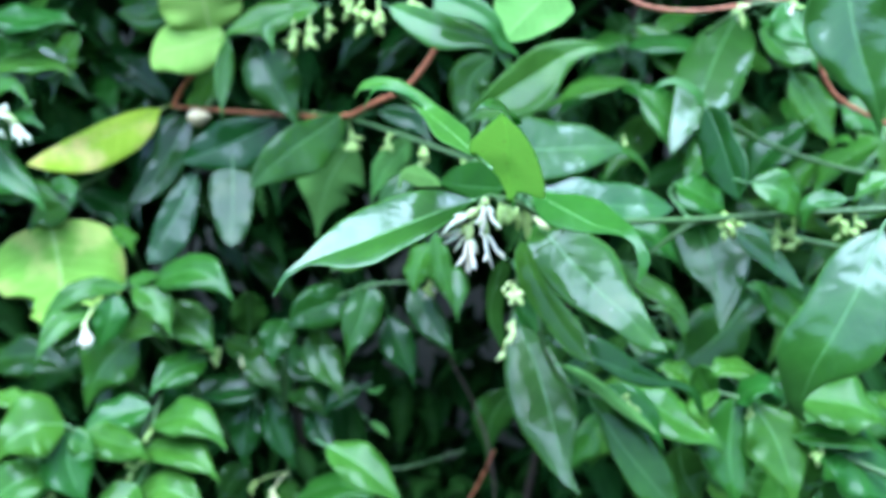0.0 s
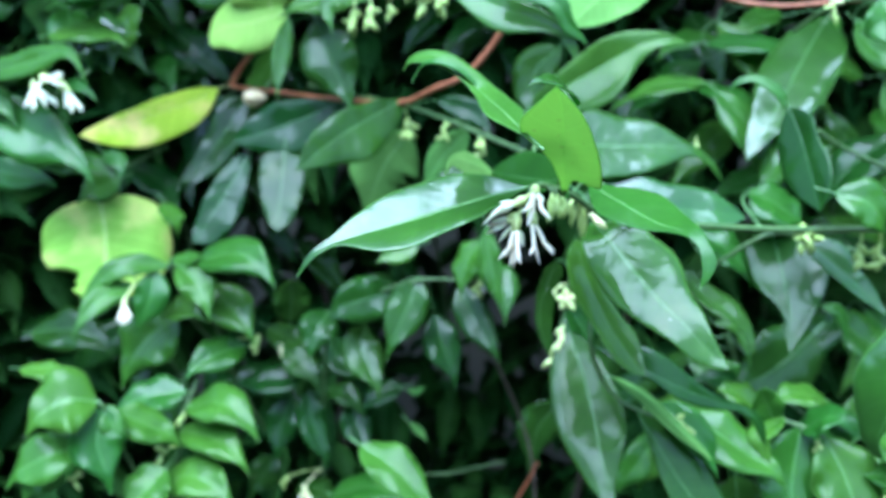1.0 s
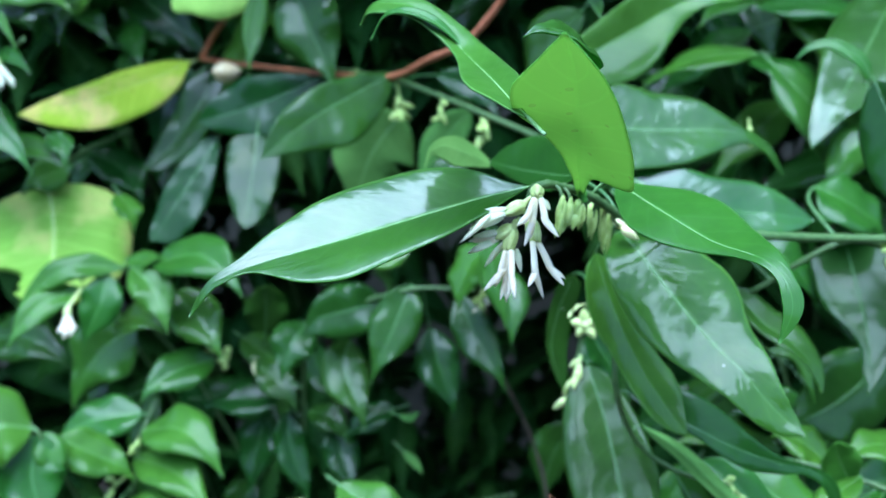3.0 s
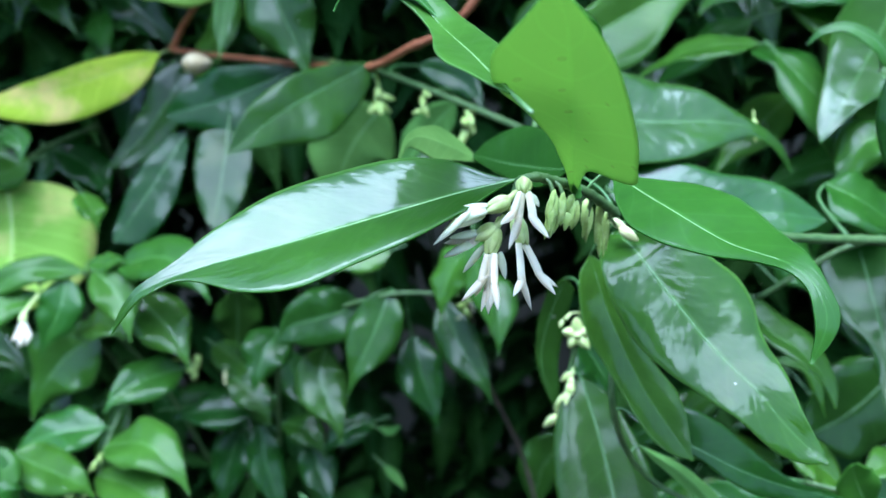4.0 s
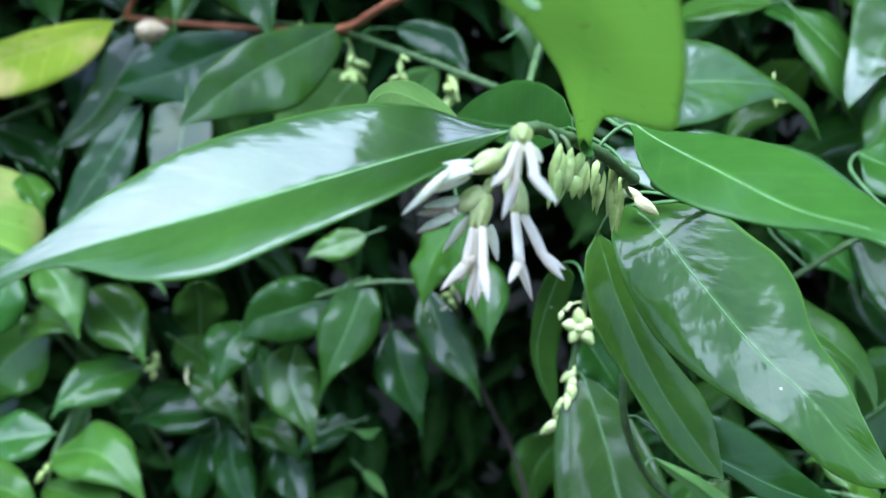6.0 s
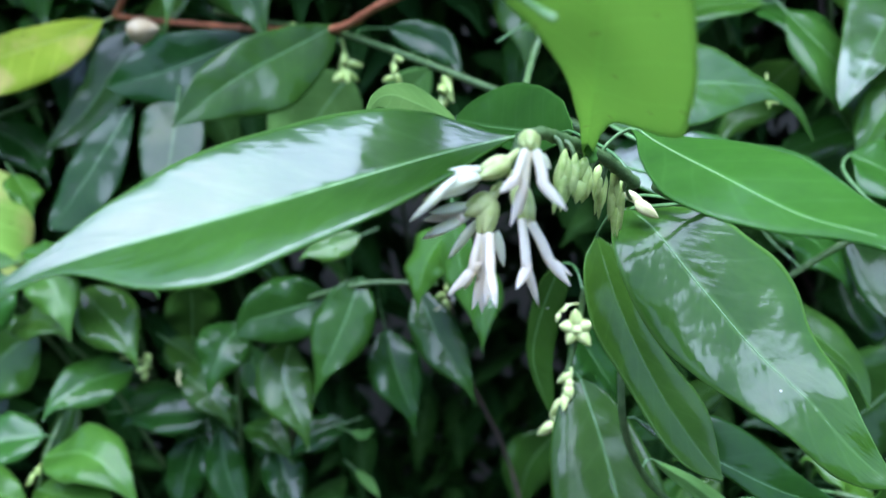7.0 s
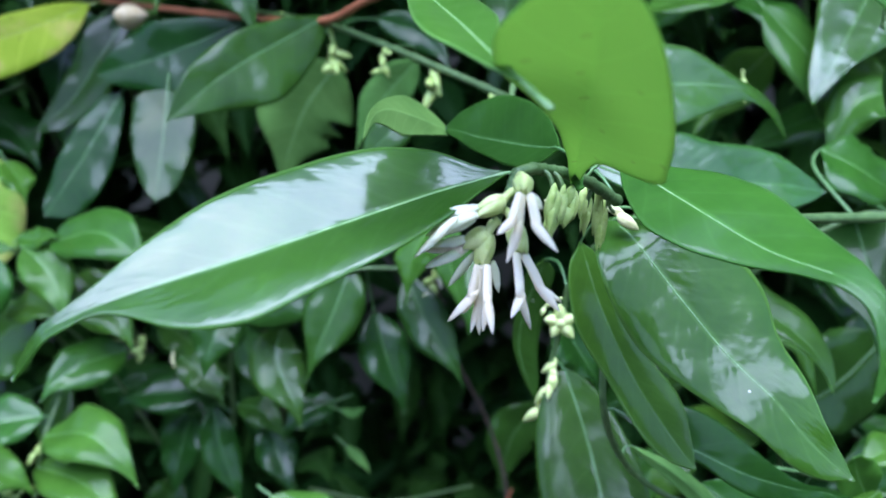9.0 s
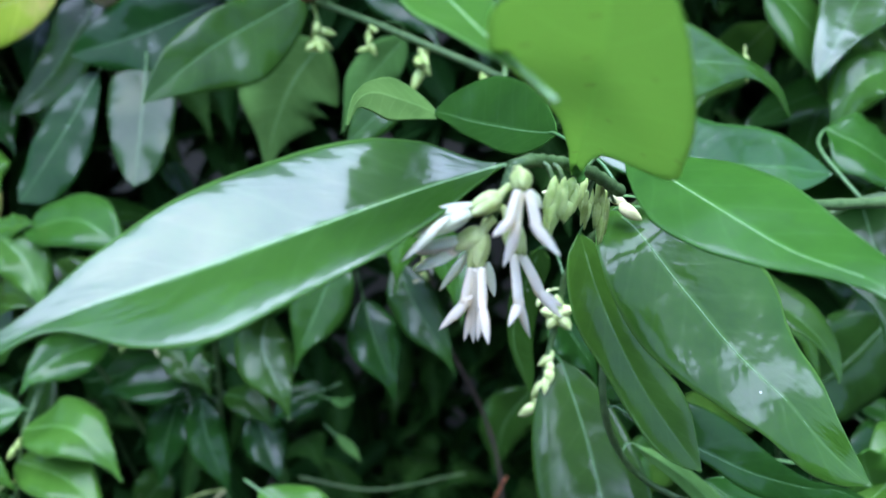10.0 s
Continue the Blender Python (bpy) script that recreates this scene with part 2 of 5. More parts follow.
def tube(bm, points, radii, sides=8, flat=1.0, n=None, cap=True):
    """A tapering round tube along a smooth curve."""
    n = n or 6 * (len(points) - 1)
    line = spline(points, n)
    rings, side = [], None
    for i, p in enumerate(line):
        d = (line[min(i + 1, n)] - line[max(i - 1, 0)]).normalized()
        if side is None:
            side = d.orthogonal().normalized()
        side = (side - d * side.dot(d)).normalized()
        other = d.cross(side)
        f = i / n * (len(radii) - 1)
        k = min(int(f), len(radii) - 2)
        r = radii[k] + (radii[k + 1] - radii[k]) * (f - k)
        rings.append([bm.verts.new(p + r * (math.cos(2 * math.pi * j / sides) * side + flat * math.sin(2 * math.pi * j / sides) * other)) for j in range(sides)])
    for a, b in zip(rings, rings[1:]):
        for j in range(sides):
            bm.faces.new((a[j], a[(j + 1) % sides], b[(j + 1) % sides], b[j]))
    if cap:
        bm.faces.new(list(reversed(rings[0])))
        bm.faces.new(rings[-1])
    return line


# shares of a leaf's length at which its margins are given
STATIONS = (0.0, 0.05, 0.12, 0.2, 0.3, 0.4, 0.5, 0.6, 0.7, 0.8, 0.88, 0.95, 1.0)


def reach_at(row, s):
    """The half width, in metres, of a margin given in millimetres at the stations."""
    k = max(i for i in range(len(STATIONS) - 1) if STATIONS[i] <= s)
    f = (s - STATIONS[k]) / (STATIONS[k + 1] - STATIONS[k])
    a, b, c, d = (row[min(max(i, 0), len(row) - 1)] for i in (k - 1, k, k + 1, k + 2))
    v = 0.5 * (2 * b + (c - a) * f + (2 * a - 5 * b + 4 * c - d) * f * f + (3 * b - a - 3 * c + d) * f ** 3)
    return max(0.00015, 0.001 * v)


def blade(bm, points, width, up, fold, curl, wave, shape, twist, res, thick, bites, margins=None):
    """A leaf blade of two skins with a rim: slots 0 above, 1 below. fold: degrees each half rises from the midrib; curl: how far the
    margins bend back down; shape: the powers of its width towards foot and tip, unless both margins are given."""
    folds = fold if isinstance(fold, tuple) else (fold, fold)
    nu, nv = (64, 12) if res > 1 else (30, 6) if res == 1 else (7, 1)
    p, q = shape
    peak = (p / (p + q)) ** p * (q / (p + q)) ** q
    line = spline(points, nu)
    uv = bm.loops.layers.uv.verify()
    phase = random.uniform(0, 6.28)
    top, low, param = [], [], {}
    ref = Vector(up).normalized()
    # carry the face's direction along the curve from the middle
    tangents = [(line[min(i + 1, nu)] - line[max(i - 1, 0)]).normalized() for i in range(nu + 1)]
    faces = [None] * (nu + 1)
    mid = int(nu * 0.45)
    n = (ref - tangents[mid] * ref.dot(tangents[mid])).normalized()
    faces[mid] = n
    for order in (range(mid + 1, nu + 1), range(mid - 1, -1, -1)):
        n = faces[mid]
        for i in order:
            n = (n - tangents[i] * n.dot(tangents[i])).normalized()
            faces[i] = n
    for i in range(nu + 1):
        s = i / nu
        d = tangents[i]
        n = Matrix.Rotation(radians(twist * (s - 0.45)), 3, d) @ faces[i]
        side = d.cross(n)
        e = min(max(s, 0.004), 0.996)
        h = 0.5 * width * max((e ** p) * ((1 - e) ** q) / peak, 0.012)
        # the tip is drawn out
        drawn = 1 - 0.5 * max(0.0, (s - 0.62) / 0.38) ** 1.2
        halves = [h * drawn if q >= 1 else h] * 2
        tail = Vector((0, 0, -0.22 * width * (max(s - 0.8, 0) / 0.2) ** 2))
        if margins:
            halves, tail = [reach_at(row, s) for row in margins], Vector((0, 0, 0))
        ends = math.sin(math.pi * min(max(s, 0), 1)) ** 0.5 if 0 < s < 1 else 0.0
        row_t, row_l = [], []
        for j in range(-nv, nv + 1):
            v = j / nv
            half = halves[0 if v >= 0 else 1]
            a = radians(folds[0 if v >= 0 else 1]) * (1 - s * 0.35)
            reach = abs(v) * half
            if bites:
                for bs, bv, br in bites:
                    if (v > 0) == (bv > 0):
                        gap = abs(s - bs) / br
                        if gap < 1:
                            reach *= 1 - abs(bv) * math.sqrt(1 - gap * gap) * abs(v)
            rise = math.sin(a) * reach - curl * half * abs(v) ** 5 * ends
            ripple = wave * width * ends * abs(v) ** 2 * (math.sin(3.7 * math.pi * s + phase + (1.7 if v > 0 else 0)) + 0.6 * math.sin(6.3 * math.pi * s + 2 * phase + (0.9 if v > 0 else 0)))
            w = line[i] + tail + side * (math.cos(a) * reach * (1 if v >= 0 else -1)) + n * (rise + ripple)
            row_t.append(bm.verts.new(w + n * thick * 0.5))
            row_l.append(bm.verts.new(w - n * thick * 0.5))
            param[row_t[-1]] = param[row_l[-1]] = (s, v)
        top.append(row_t)
        low.append(row_l)
    last = 2 * nv

    def face(vs, slot):
        f = bm.faces.new(vs)
        f.material_index = slot
        for loop in f.loops:
            loop[uv].uv = param[loop.vert]

    for i in range(nu):
        for j in range(last):
            face((top[i][j], top[i][j + 1], top[i + 1][j + 1], top[i + 1][j]), 0)
            face((low[i + 1][j], low[i + 1][j + 1], low[i][j + 1], low[i][j]), 1)
        face((low[i][0], top[i][0], top[i + 1][0], low[i + 1][0]), 1)
        face((top[i][last], low[i][last], low[i + 1][last], top[i + 1][last]), 1)
    for i, flip in ((0, False), (nu, True)):
        for j in range(last):
            vs = [low[i][j], low[i][j + 1], top[i][j + 1], top[i][j]]
            face(vs if flip else vs[::-1], 1)
    return line, faces


STEMS = {}


def leaf(branch, points, width, up, skin=GREEN, below=UNDER, fold=14, curl=0.2, wave=0.055, shape=(0.75, 1.05), twist=0, res=1, bites=(), label="", rib=None, reach=0.035, rib_side=1, rib_width=1.0, margins=None):
    """A leaf of a branch, with its midrib and leafstalk, which runs back to the branch's stem."""
    bm = bmesh.new()
    line, faces = blade(bm, points, width, up, fold, curl, wave, shape, twist, res, 0.00035, bites, margins)
    ob = settle(part("leaf", bm, [skin, below], branch, label))
    foot, start = line[0], (line[0] - line[1]).normalized()
    near = min(STEMS.get(branch.name, []) or [foot + start * 0.006], key=lambda p: (p - foot).length)
    if (near - foot).length > reach:
        near = foot + start * 0.008
    bm = bmesh.new()
    k = max(1, len(line) // 12)
    run = [p + f * (0.00012 * rib_side) + Vector((0, 0, -0.22 * width * (max(i / (len(line) - 1) - 0.8, 0) / 0.2) ** 2 * (0 if margins else 1))) for i, (p, f) in enumerate(zip(line, faces))][: int(len(line) * 0.93):k]
    w, stalk = max(0.00022, width * 0.0105) * rib_width, max(0.00024, width * 0.0115)
    share = 0.0
    if (near - foot).length > 0.002:
        run = [near, foot.lerp(near, 0.45) + start * (near - foot).length * 0.2, *run]
        share = (near - foot).length / ((near - foot).length + sum((p - q).length for p, q in zip(run[2:], run[3:])))
    radii = []
    for k in range(41):
        f = (k / 40 - share) / (1 - share)
        radii.append(stalk * 1.5 if f < 0 else w * (1 - 0.75 * f) + max(0, 1 - f / 0.08) * (stalk * 1.4 - w) * 0.8)
    tube(bm, run, radii, 6, 0.8, n=max(14, len(run) * 2))
    settle(part("midrib", bm, rib or (RIB_DARK if skin in (DARK,) else RIB), ob))
    return ob


def stem(branch, points, r0, r1, mat=STEM, name="stem", knots=True):
    bm = bmesh.new()
    n = 10 * (len(points) - 1)
    radii = [r0 + (r1 - r0) * i / n for i in range(n + 1)]
    if knots:
        radii = [r * (1 + 0.18 * (math.sin(i * 1.3) > 0.86)) for i, r in enumerate(radii)]
    line = tube(bm, points, radii, 10, n=n)
    STEMS.setdefault(branch.name, []).extend(line)
    return settle(part(name, bm, mat, branch))


def egg(bm, a, b, r, sides=10, lobes=0, slot=0):
    """A pointed egg from a to b, widest at a third of its length, with ridges if lobes is given."""
    a, b = Vector(a), Vector(b)
    d = (b - a).normalized()
    s = d.orthogonal().normalized()
    o = d.cross(s)
    rings, n = [], 9
    for i in range(n + 1):
        f = i / n
        w = r * max(math.sin(math.pi * f ** 0.7) ** 0.7, 0.06) if 0 < f < 1 else r * 0.06
        rings.append([bm.verts.new(a.lerp(b, f) + w * (1 + (0.14 * math.cos(lobes * 2 * math.pi * j / sides) if lobes else 0)) * (math.cos(2 * math.pi * j / sides) * s + math.sin(2 * math.pi * j / sides) * o)) for j in range(sides)])
    made = []
    for u, v in zip(rings, rings[1:]):
        for j in range(sides):
            made.append(bm.faces.new((u[j], u[(j + 1) % sides], v[(j + 1) % sides], v[j])))
    made.append(bm.faces.new(rings[0][::-1]))
    made.append(bm.faces.new(rings[-1]))
    for f in made:
        f.material_index = slot


def stamen(parent, a, neck, tips, r, skin=PETAL):
    """A flat white strap that forks into the narrow lobes of its anther."""
    a, neck = Vector(a), Vector(neck)
    sag = Vector((0, 0, 0.03 * (neck - a).length))
    bm = bmesh.new()
    tube(bm, [a, a.lerp(neck, 0.5) + sag, neck], [r * 1.0, r * 1.05, r * 1.15, r * 1.05], 10, 0.65)
    for k, tip in enumerate(tips):
        tip = Vector(tip)
        egg(bm, neck - (tip - neck) * 0.35, tip, r * (1.02 if k == 0 else 0.88), 10)
    return settle(part("stamen", bm, skin, parent))


def forked(a, tip, r):
    """A stamen's start, neck and two lobe tips, from its start and its end."""
    a, tip = Vector(a), Vector(tip)
    d = tip - a
    across = d.cross(Vector((0.2, 1, 0.1))).normalized() * r
    return a, a.lerp(tip, 0.58), [tip - across * 1.1, tip - d * 0.08 + across * 1.6]


def flower(branch, foot, mouth, stamens, r=0.0017, stalk=None, skin=PETAL, cup=SEPAL, tepals=()):
    """One flower: a green cup of sepals on its stalk, stamens that hang out of it, each a tip or a start, a neck and its lobes' tips,
    and pale tepals spread behind them."""
    foot, mouth = Vector(foot), Vector(mouth)
    bm = bmesh.new()
    d = mouth - foot
    s = d.orthogonal().normalized()
    if stalk is not None:
        tube(bm, [Vector(stalk), Vector(stalk).lerp(foot, 0.5) + Vector((0, 0, 0.0003)), foot + d * 0.15], [r * 0.36, r * 0.32, r * 0.45], 7)
    else:
        egg(bm, foot - d * 0.1, foot + d * 0.3, r * 0.5, 8)
    egg(bm, foot, mouth + d * 0.05, r * 0.7, 12)
    ob = settle(part("flower", bm, cup, branch))
    for k in range(4):
        turn = Matrix.Rotation(k * math.pi / 2 + 0.6, 3, d.normalized())
        bm = bmesh.new()
        egg(bm, foot + turn @ s * r * 0.12, mouth + d * (0.04 if k % 2 else 0.14) + turn @ s * r * 0.42, r * 0.62, 12)
        settle(part("sepal", bm, cup, ob))
    for a, b in tepals:
        a, b = Vector(a), Vector(b)
        bm = bmesh.new()
        tube(bm, [a, a.lerp(b, 0.35), a.lerp(b, 0.7), b], [r * 0.25, r * 0.42, r * 0.5, r * 0.42, r * 0.3, r * 0.06], 10, 0.45, n=14)
        settle(part("tepal", bm, TEPAL, ob, "pale green-white tepal"))
    for item in stamens:
        if isinstance(item[0], float):
            item = forked(mouth.lerp(foot, 0.25), item, r * 0.4)
        stamen(ob, *item, r * 0.4, skin)
    return ob


def star_flower(branch, place, face, size, count=5, skin=SEPAL):
    """A small open flower of pointed sepals spread round a boss, facing one way."""
    place, face = Vector(place), Vector(face).normalized()
    near = min(STEMS.get(branch.name, []) or [place - face * size], key=lambda p: (p - place).length)
    bm = bmesh.new()
    tube(bm, [near, near.lerp(place, 0.5) - face * size * 0.1, place - face * size * 0.1], [size * 0.1, size * 0.09, size * 0.12], 6)
    egg(bm, place - face * size * 0.2, place + face * size * 0.45, size * 0.34, 10, 3)
    ob = settle(part("flower", bm, skin, branch))
    side = face.orthogonal().normalized()
    for k in range(count):
        turn = Matrix.Rotation(2 * math.pi * k / count + 0.3, 3, face)
        bm = bmesh.new()
        egg(bm, place - face * size * 0.1, place + (turn @ side) * size * (0.9 if k % 2 else 0.75) + face * size * 0.25, size * 0.30, 10)
        settle(part("sepal", bm, skin, ob))
    return ob


def bud_spike(branch, place, hang, size, count, skin=BUD, open_share=0.0, seed=0, spread=0.45, slim=1.0):
    """A small stalk set with pointed buds, some open to pale stamens."""
    rng = random.Random(seed)
    place, hang = Vector(place), Vector(hang).normalized()
    near = min(STEMS.get(branch.name, []) or [place], key=lambda p: (p - place).length)
    if (near - place).length > 0.035:
        near = place - hang * size * 0.5
    bm = bmesh.new()
    tube(bm, [near, near.lerp(place, 0.6), place + hang * size * 0.45, place + hang * size * 0.95], [size * 0.08, size * 0.07, size * 0.06, size * 0.05], 6)
    ob = settle(part("bud_spike", bm, skin, branch))
    for k in range(count):
        f = k / max(count - 1, 1)
        off = Vector((rng.uniform(-1, 1), rng.uniform(-1, 1), rng.uniform(-1, 1))) * spread
        a = place + hang * size * 0.9 * f
        b = a + (hang * 0.6 + off * 1.5).normalized() * size * rng.uniform(0.5, 0.8)
        bm = bmesh.new()
        egg(bm, a, b, size * slim * rng.uniform(0.13, 0.19), 8, 4)
        settle(part("bud", bm, CREAM if rng.random() < open_share else skin, ob))
        if rng.random() < open_share * 0.6:
            stamen(ob, *forked(b - (b - a) * 0.2, b + (hang + off).normalized() * size * 0.55, size * 0.08), size * 0.08)
    return ob


def catkin(branch, top, end, width, count, skin=BUD, seed=0):
    """A hanging spike of narrow buds that overlap like scales."""
    rng = random.Random(seed)
    top, end = Vector(top), Vector(end)
    axis = end - top
    side = axis.orthogonal().normalized()
    near = min(STEMS.get(branch.name, []) or [top], key=lambda p: (p - top).length)
    bm = bmesh.new()
    tube(bm, [near, near.lerp(top, 0.6), top.lerp(end, 0.3), top.lerp(end, 0.7)], [0.0005, 0.00045, 0.0004, 0.0003], 6)
    ob = settle(part("bud_spike", bm, STEM, branch))
    for k in range(count):
        f = (k + 0.3) / count
        out = Matrix.Rotation(k * 2.4 + rng.uniform(-0.3, 0.3), 3, axis.normalized()) @ side
        a = top + axis * (f * 0.55) + out * width * 0.08
        b = a + axis * rng.uniform(0.52, 0.72) + out * width * rng.uniform(0.08, 0.30) * (1.15 - 0.5 * f)
        bm = bmesh.new()
        egg(bm, a, b, width * rng.uniform(0.21, 0.29), 12, 4)
        settle(part("bud", bm, skin, ob))
    return ob


# ---- ground ----
bm = bmesh.new()
rings = [[bm.verts.new((0, 0.6, 0))]]
for k, r in enumerate((0.3, 0.6, 1.0, 1.6, 2.5, 4, 8, 20, 80, 400, 2000)):
    rings.append([bm.verts.new((r * math.cos(a * math.pi / 24), 0.6 + r * math.sin(a * math.pi / 24), 0.05 * noise.noise((r * math.cos(a * math.pi / 24) * 2, r * math.sin(a * math.pi / 24) * 2, 1)) if r < 20 else 0)) for a in range(48)])
for j in range(48):
    bm.faces.new((rings[0][0], rings[1][j], rings[1][(j + 1) % 48]))
for a, b in zip(rings[1:], rings[2:]):
    for j in range(48):
        bm.faces.new((a[j], b[j], b[(j + 1) % 48], a[(j + 1) % 48]))
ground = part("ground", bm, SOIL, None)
tagged(ground, "bare soil under the shrub, darkened for the shade there", "ground", kind="structure")

# ---- walls added round the shrub to shut out low sky light ----
def screen_wall(name, x0, x1, y0, y1, height):
    bm = bmesh.new()
    bmesh.ops.create_cube(bm, size=1, matrix=Matrix.Translation(((x0 + x1) / 2, (y0 + y1) / 2, height / 2 - 0.05)) @ Matrix.Diagonal((x1 - x0, y1 - y0, height + 0.1, 1)))
    bmesh.ops.create_cube(bm, size=1, matrix=Matrix.Translation(((x0 + x1) / 2, (y0 + y1) / 2, height + 0.04)) @ Matrix.Diagonal((x1 - x0 + 0.06, y1 - y0 + 0.06, 0.08, 1)))
    ob = part(name, bm, WALL, None)
    ob.data.polygons.foreach_set("use_smooth", [False] * len(ob.data.polygons))
    return tagged(ob, "plain dark wall with a coping, added to screen off low sky light", "wall", kind="structure")


# the north one backs the shrub; the other three stay unseen and limit sky light
screen_wall("back_screen_north", -4.2, 4.2, 1.5, 1.7, 3.0)
screen_wall("sky_screen_south", -4.2, 4.2, -3.2, -3.0, 1.75)
screen_wall("sky_screen_west", -4.2, -4.0, -3.0, 1.5, 1.75)
screen_wall("sky_screen_east", 4.0, 4.2, -3.0, 1.5, 1.75)

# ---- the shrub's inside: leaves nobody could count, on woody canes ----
inner = thing("inner_foliage", (0.0, 0.75, 0.0), "dense evergreen leaves deep inside the shrub, darkened for the shade there", "foliage", kind="stuff")
rng = random.Random(11)
bm = bmesh.new()
random.seed(3)
made = 0
while made < 14000:
    x, y, z = rng.uniform(-0.62, 0.62), rng.uniform(0.46, 1.1), rng.uniform(0.10, 1.02)
    # the front of the shrub bulges: keep the hollow in front of its middle open
    front = 0.60 + 0.05 * math.sin(7 * x + 1) + 0.04 * math.sin(9 * z)
    if 0.44 < z < 0.93 and y < front or z > 0.93 and y < front + 0.04 and rng.random() < 0.5 or y > front + 0.18 and z < 0.93 and rng.random() < 0.5:
        continue
    # a dark hollow runs in under the flowering branch
    if -0.08 < x < 0.09 and 0.40 < z < 0.68 and y < 0.86 or -0.34 < x < 0.02 and 0.38 < z < 0.74 and (y < 0.68 or rng.random() < 0.55):
        continue
    base = Vector((x, y, z))
    out = Vector((rng.uniform(-1, 1), rng.uniform(-1.1, 0.3), rng.uniform(-0.9, 0.5))).normalized()
    length = rng.uniform(0.05, 0.08)
    tip = base + out * length + Vector((0, 0, -0.012))
    mid_p = base.lerp(tip, 0.5) + Vector((0, 0, 0.008))
    up = Vector((rng.uniform(-0.5, 0.5), rng.uniform(-0.9, 0.1), 0.8))
    if abs(up.normalized().dot(out)) > 0.9:
        continue
    blade(bm, [base, mid_p, tip], length * rng.uniform(0.32, 0.42), up, rng.uniform(5, 20), 0.2, 0.03, (0.8, 1.15), rng.uniform(-30, 30), 0, 0.0004, ())
    made += 1
# unseen leaves added above, leaning out to block overhead light from those below
for k in range(5200):
    base = Vector((rng.uniform(-0.75, 0.75), rng.uniform(0.44, 1.1), rng.uniform(0.98, 1.32)))
    if base.y < 0.50 + 0.05 * math.sin(8 * base.x) - 0.12 * (base.z - 0.98):
        continue
    out = Vector((rng.uniform(-1, 1), rng.uniform(-1.1, 0.3), rng.uniform(-0.9, 0.3))).normalized()
    length = rng.uniform(0.05, 0.085)
    up = Vector((rng.uniform(-0.5, 0.5), rng.uniform(-0.7, 0.1), 0.9))
    if abs(up.normalized().dot(out)) > 0.9:
        continue
    blade(bm, [base, base + out * length * 0.5 + Vector((0, 0, 0.008)), base + out * length + Vector((0, 0, -0.012))], length * rng.uniform(0.32, 0.42), up, rng.uniform(5, 20), 0.2, 0.03, (0.8, 1.15), rng.uniform(-30, 30), 0, 0.0004, ())
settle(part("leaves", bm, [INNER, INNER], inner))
for k in range(14):
    x0, y0 = rng.uniform(-0.5, 0.5), rng.uniform(0.66, 0.95)
    bm = bmesh.new()
    x1, y1, z1 = x0 + rng.uniform(-0.3, 0.3), y0 + rng.uniform(-0.15, 0.1), rng.uniform(0.7, 0.98)
    if abs(x1) < 0.14:
        x0, x1 = x0 + math.copysign(0.2, x1), x1 + math.copysign(0.2, x1)
    tube(bm, [(x0, y0, -0.02), (x0 + 0.3 * (x1 - x0), y0, 0.35), (x1, max(y1, 0.6), z1)], [0.005, 0.004, 0.002], 7)
    settle(part("cane", bm, TWIG, inner))


# ---- further shoots behind, each on its own cane ----
def back_shoot(x, z, y, count, label, spread_x, spread_z, seed, skins):
    rng = random.Random(seed)
    shoot = thing("leafy_shoot", (x, y + 0.15, z - 0.25), label, "shoot", group="shoots behind")
    stem(shoot, [(x + 0.05, y + 0.16, z - 0.3), (x + 0.02, y + 0.09, z - 0.1), (x - 0.01, y + 0.04, z), (x - 0.03, y + 0.02, z + spread_z)], 0.0016, 0.0009)
    for k in range(count):
        base = Vector((x + rng.uniform(-1, 1) * spread_x, y + rng.uniform(-0.03, 0.05), z + rng.uniform(-1, 1) * spread_z))
        out = Vector((rng.uniform(-1, 1), rng.uniform(-0.7, 0.1), rng.uniform(-1.0, 0.2))).normalized()
        length = rng.uniform(0.042, 0.07)
        tip = base + out * length
        up = Vector((rng.uniform(-0.4, 0.4), rng.uniform(-1.0, -0.2), rng.uniform(0.3, 0.9)))
        leaf(shoot, [base, base.lerp(tip, 0.5) + up.normalized() * length * 0.1, tip], length * rng.uniform(0.32, 0.44), up, skin=rng.choice(skins), fold=rng.uniform(5, 18), twist=rng.uniform(-25, 25), reach=0.05)
    return shoot


back_shoot(0.16, 0.8, 0.53, 18, "shaded evergreen shoot with mid-green leaves", 0.06, 0.05, 100, (GREEN, BRIGHT, GREEN))
back_shoot(0.27, 0.8, 0.53, 20, "shaded evergreen shoot with mid-green leaves", 0.06, 0.06, 101, (GREEN, BRIGHT, GREEN))
back_shoot(0.23, 0.7, 0.57, 16, "evergreen shoot with glossy mid-green leaves", 0.07, 0.05, 102, (GREEN, BRIGHT, DARK))
# shoots set deep: their shade is partly in the DARK leaf colour
back_shoot(0.05, 0.82, 0.64, 12, "dim evergreen shoot with leaves darkened for shade", 0.07, 0.04, 103, (DARK,))
back_shoot(-0.1, 0.82, 0.66, 13, "dim evergreen shoot with leaves darkened for shade", 0.08, 0.04, 104, (DARK,))
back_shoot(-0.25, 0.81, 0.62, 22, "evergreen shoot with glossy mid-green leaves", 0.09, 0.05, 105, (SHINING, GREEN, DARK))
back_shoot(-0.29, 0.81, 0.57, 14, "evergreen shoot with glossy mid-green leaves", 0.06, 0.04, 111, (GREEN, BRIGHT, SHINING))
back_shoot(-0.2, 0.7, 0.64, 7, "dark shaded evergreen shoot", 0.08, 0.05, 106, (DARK,))
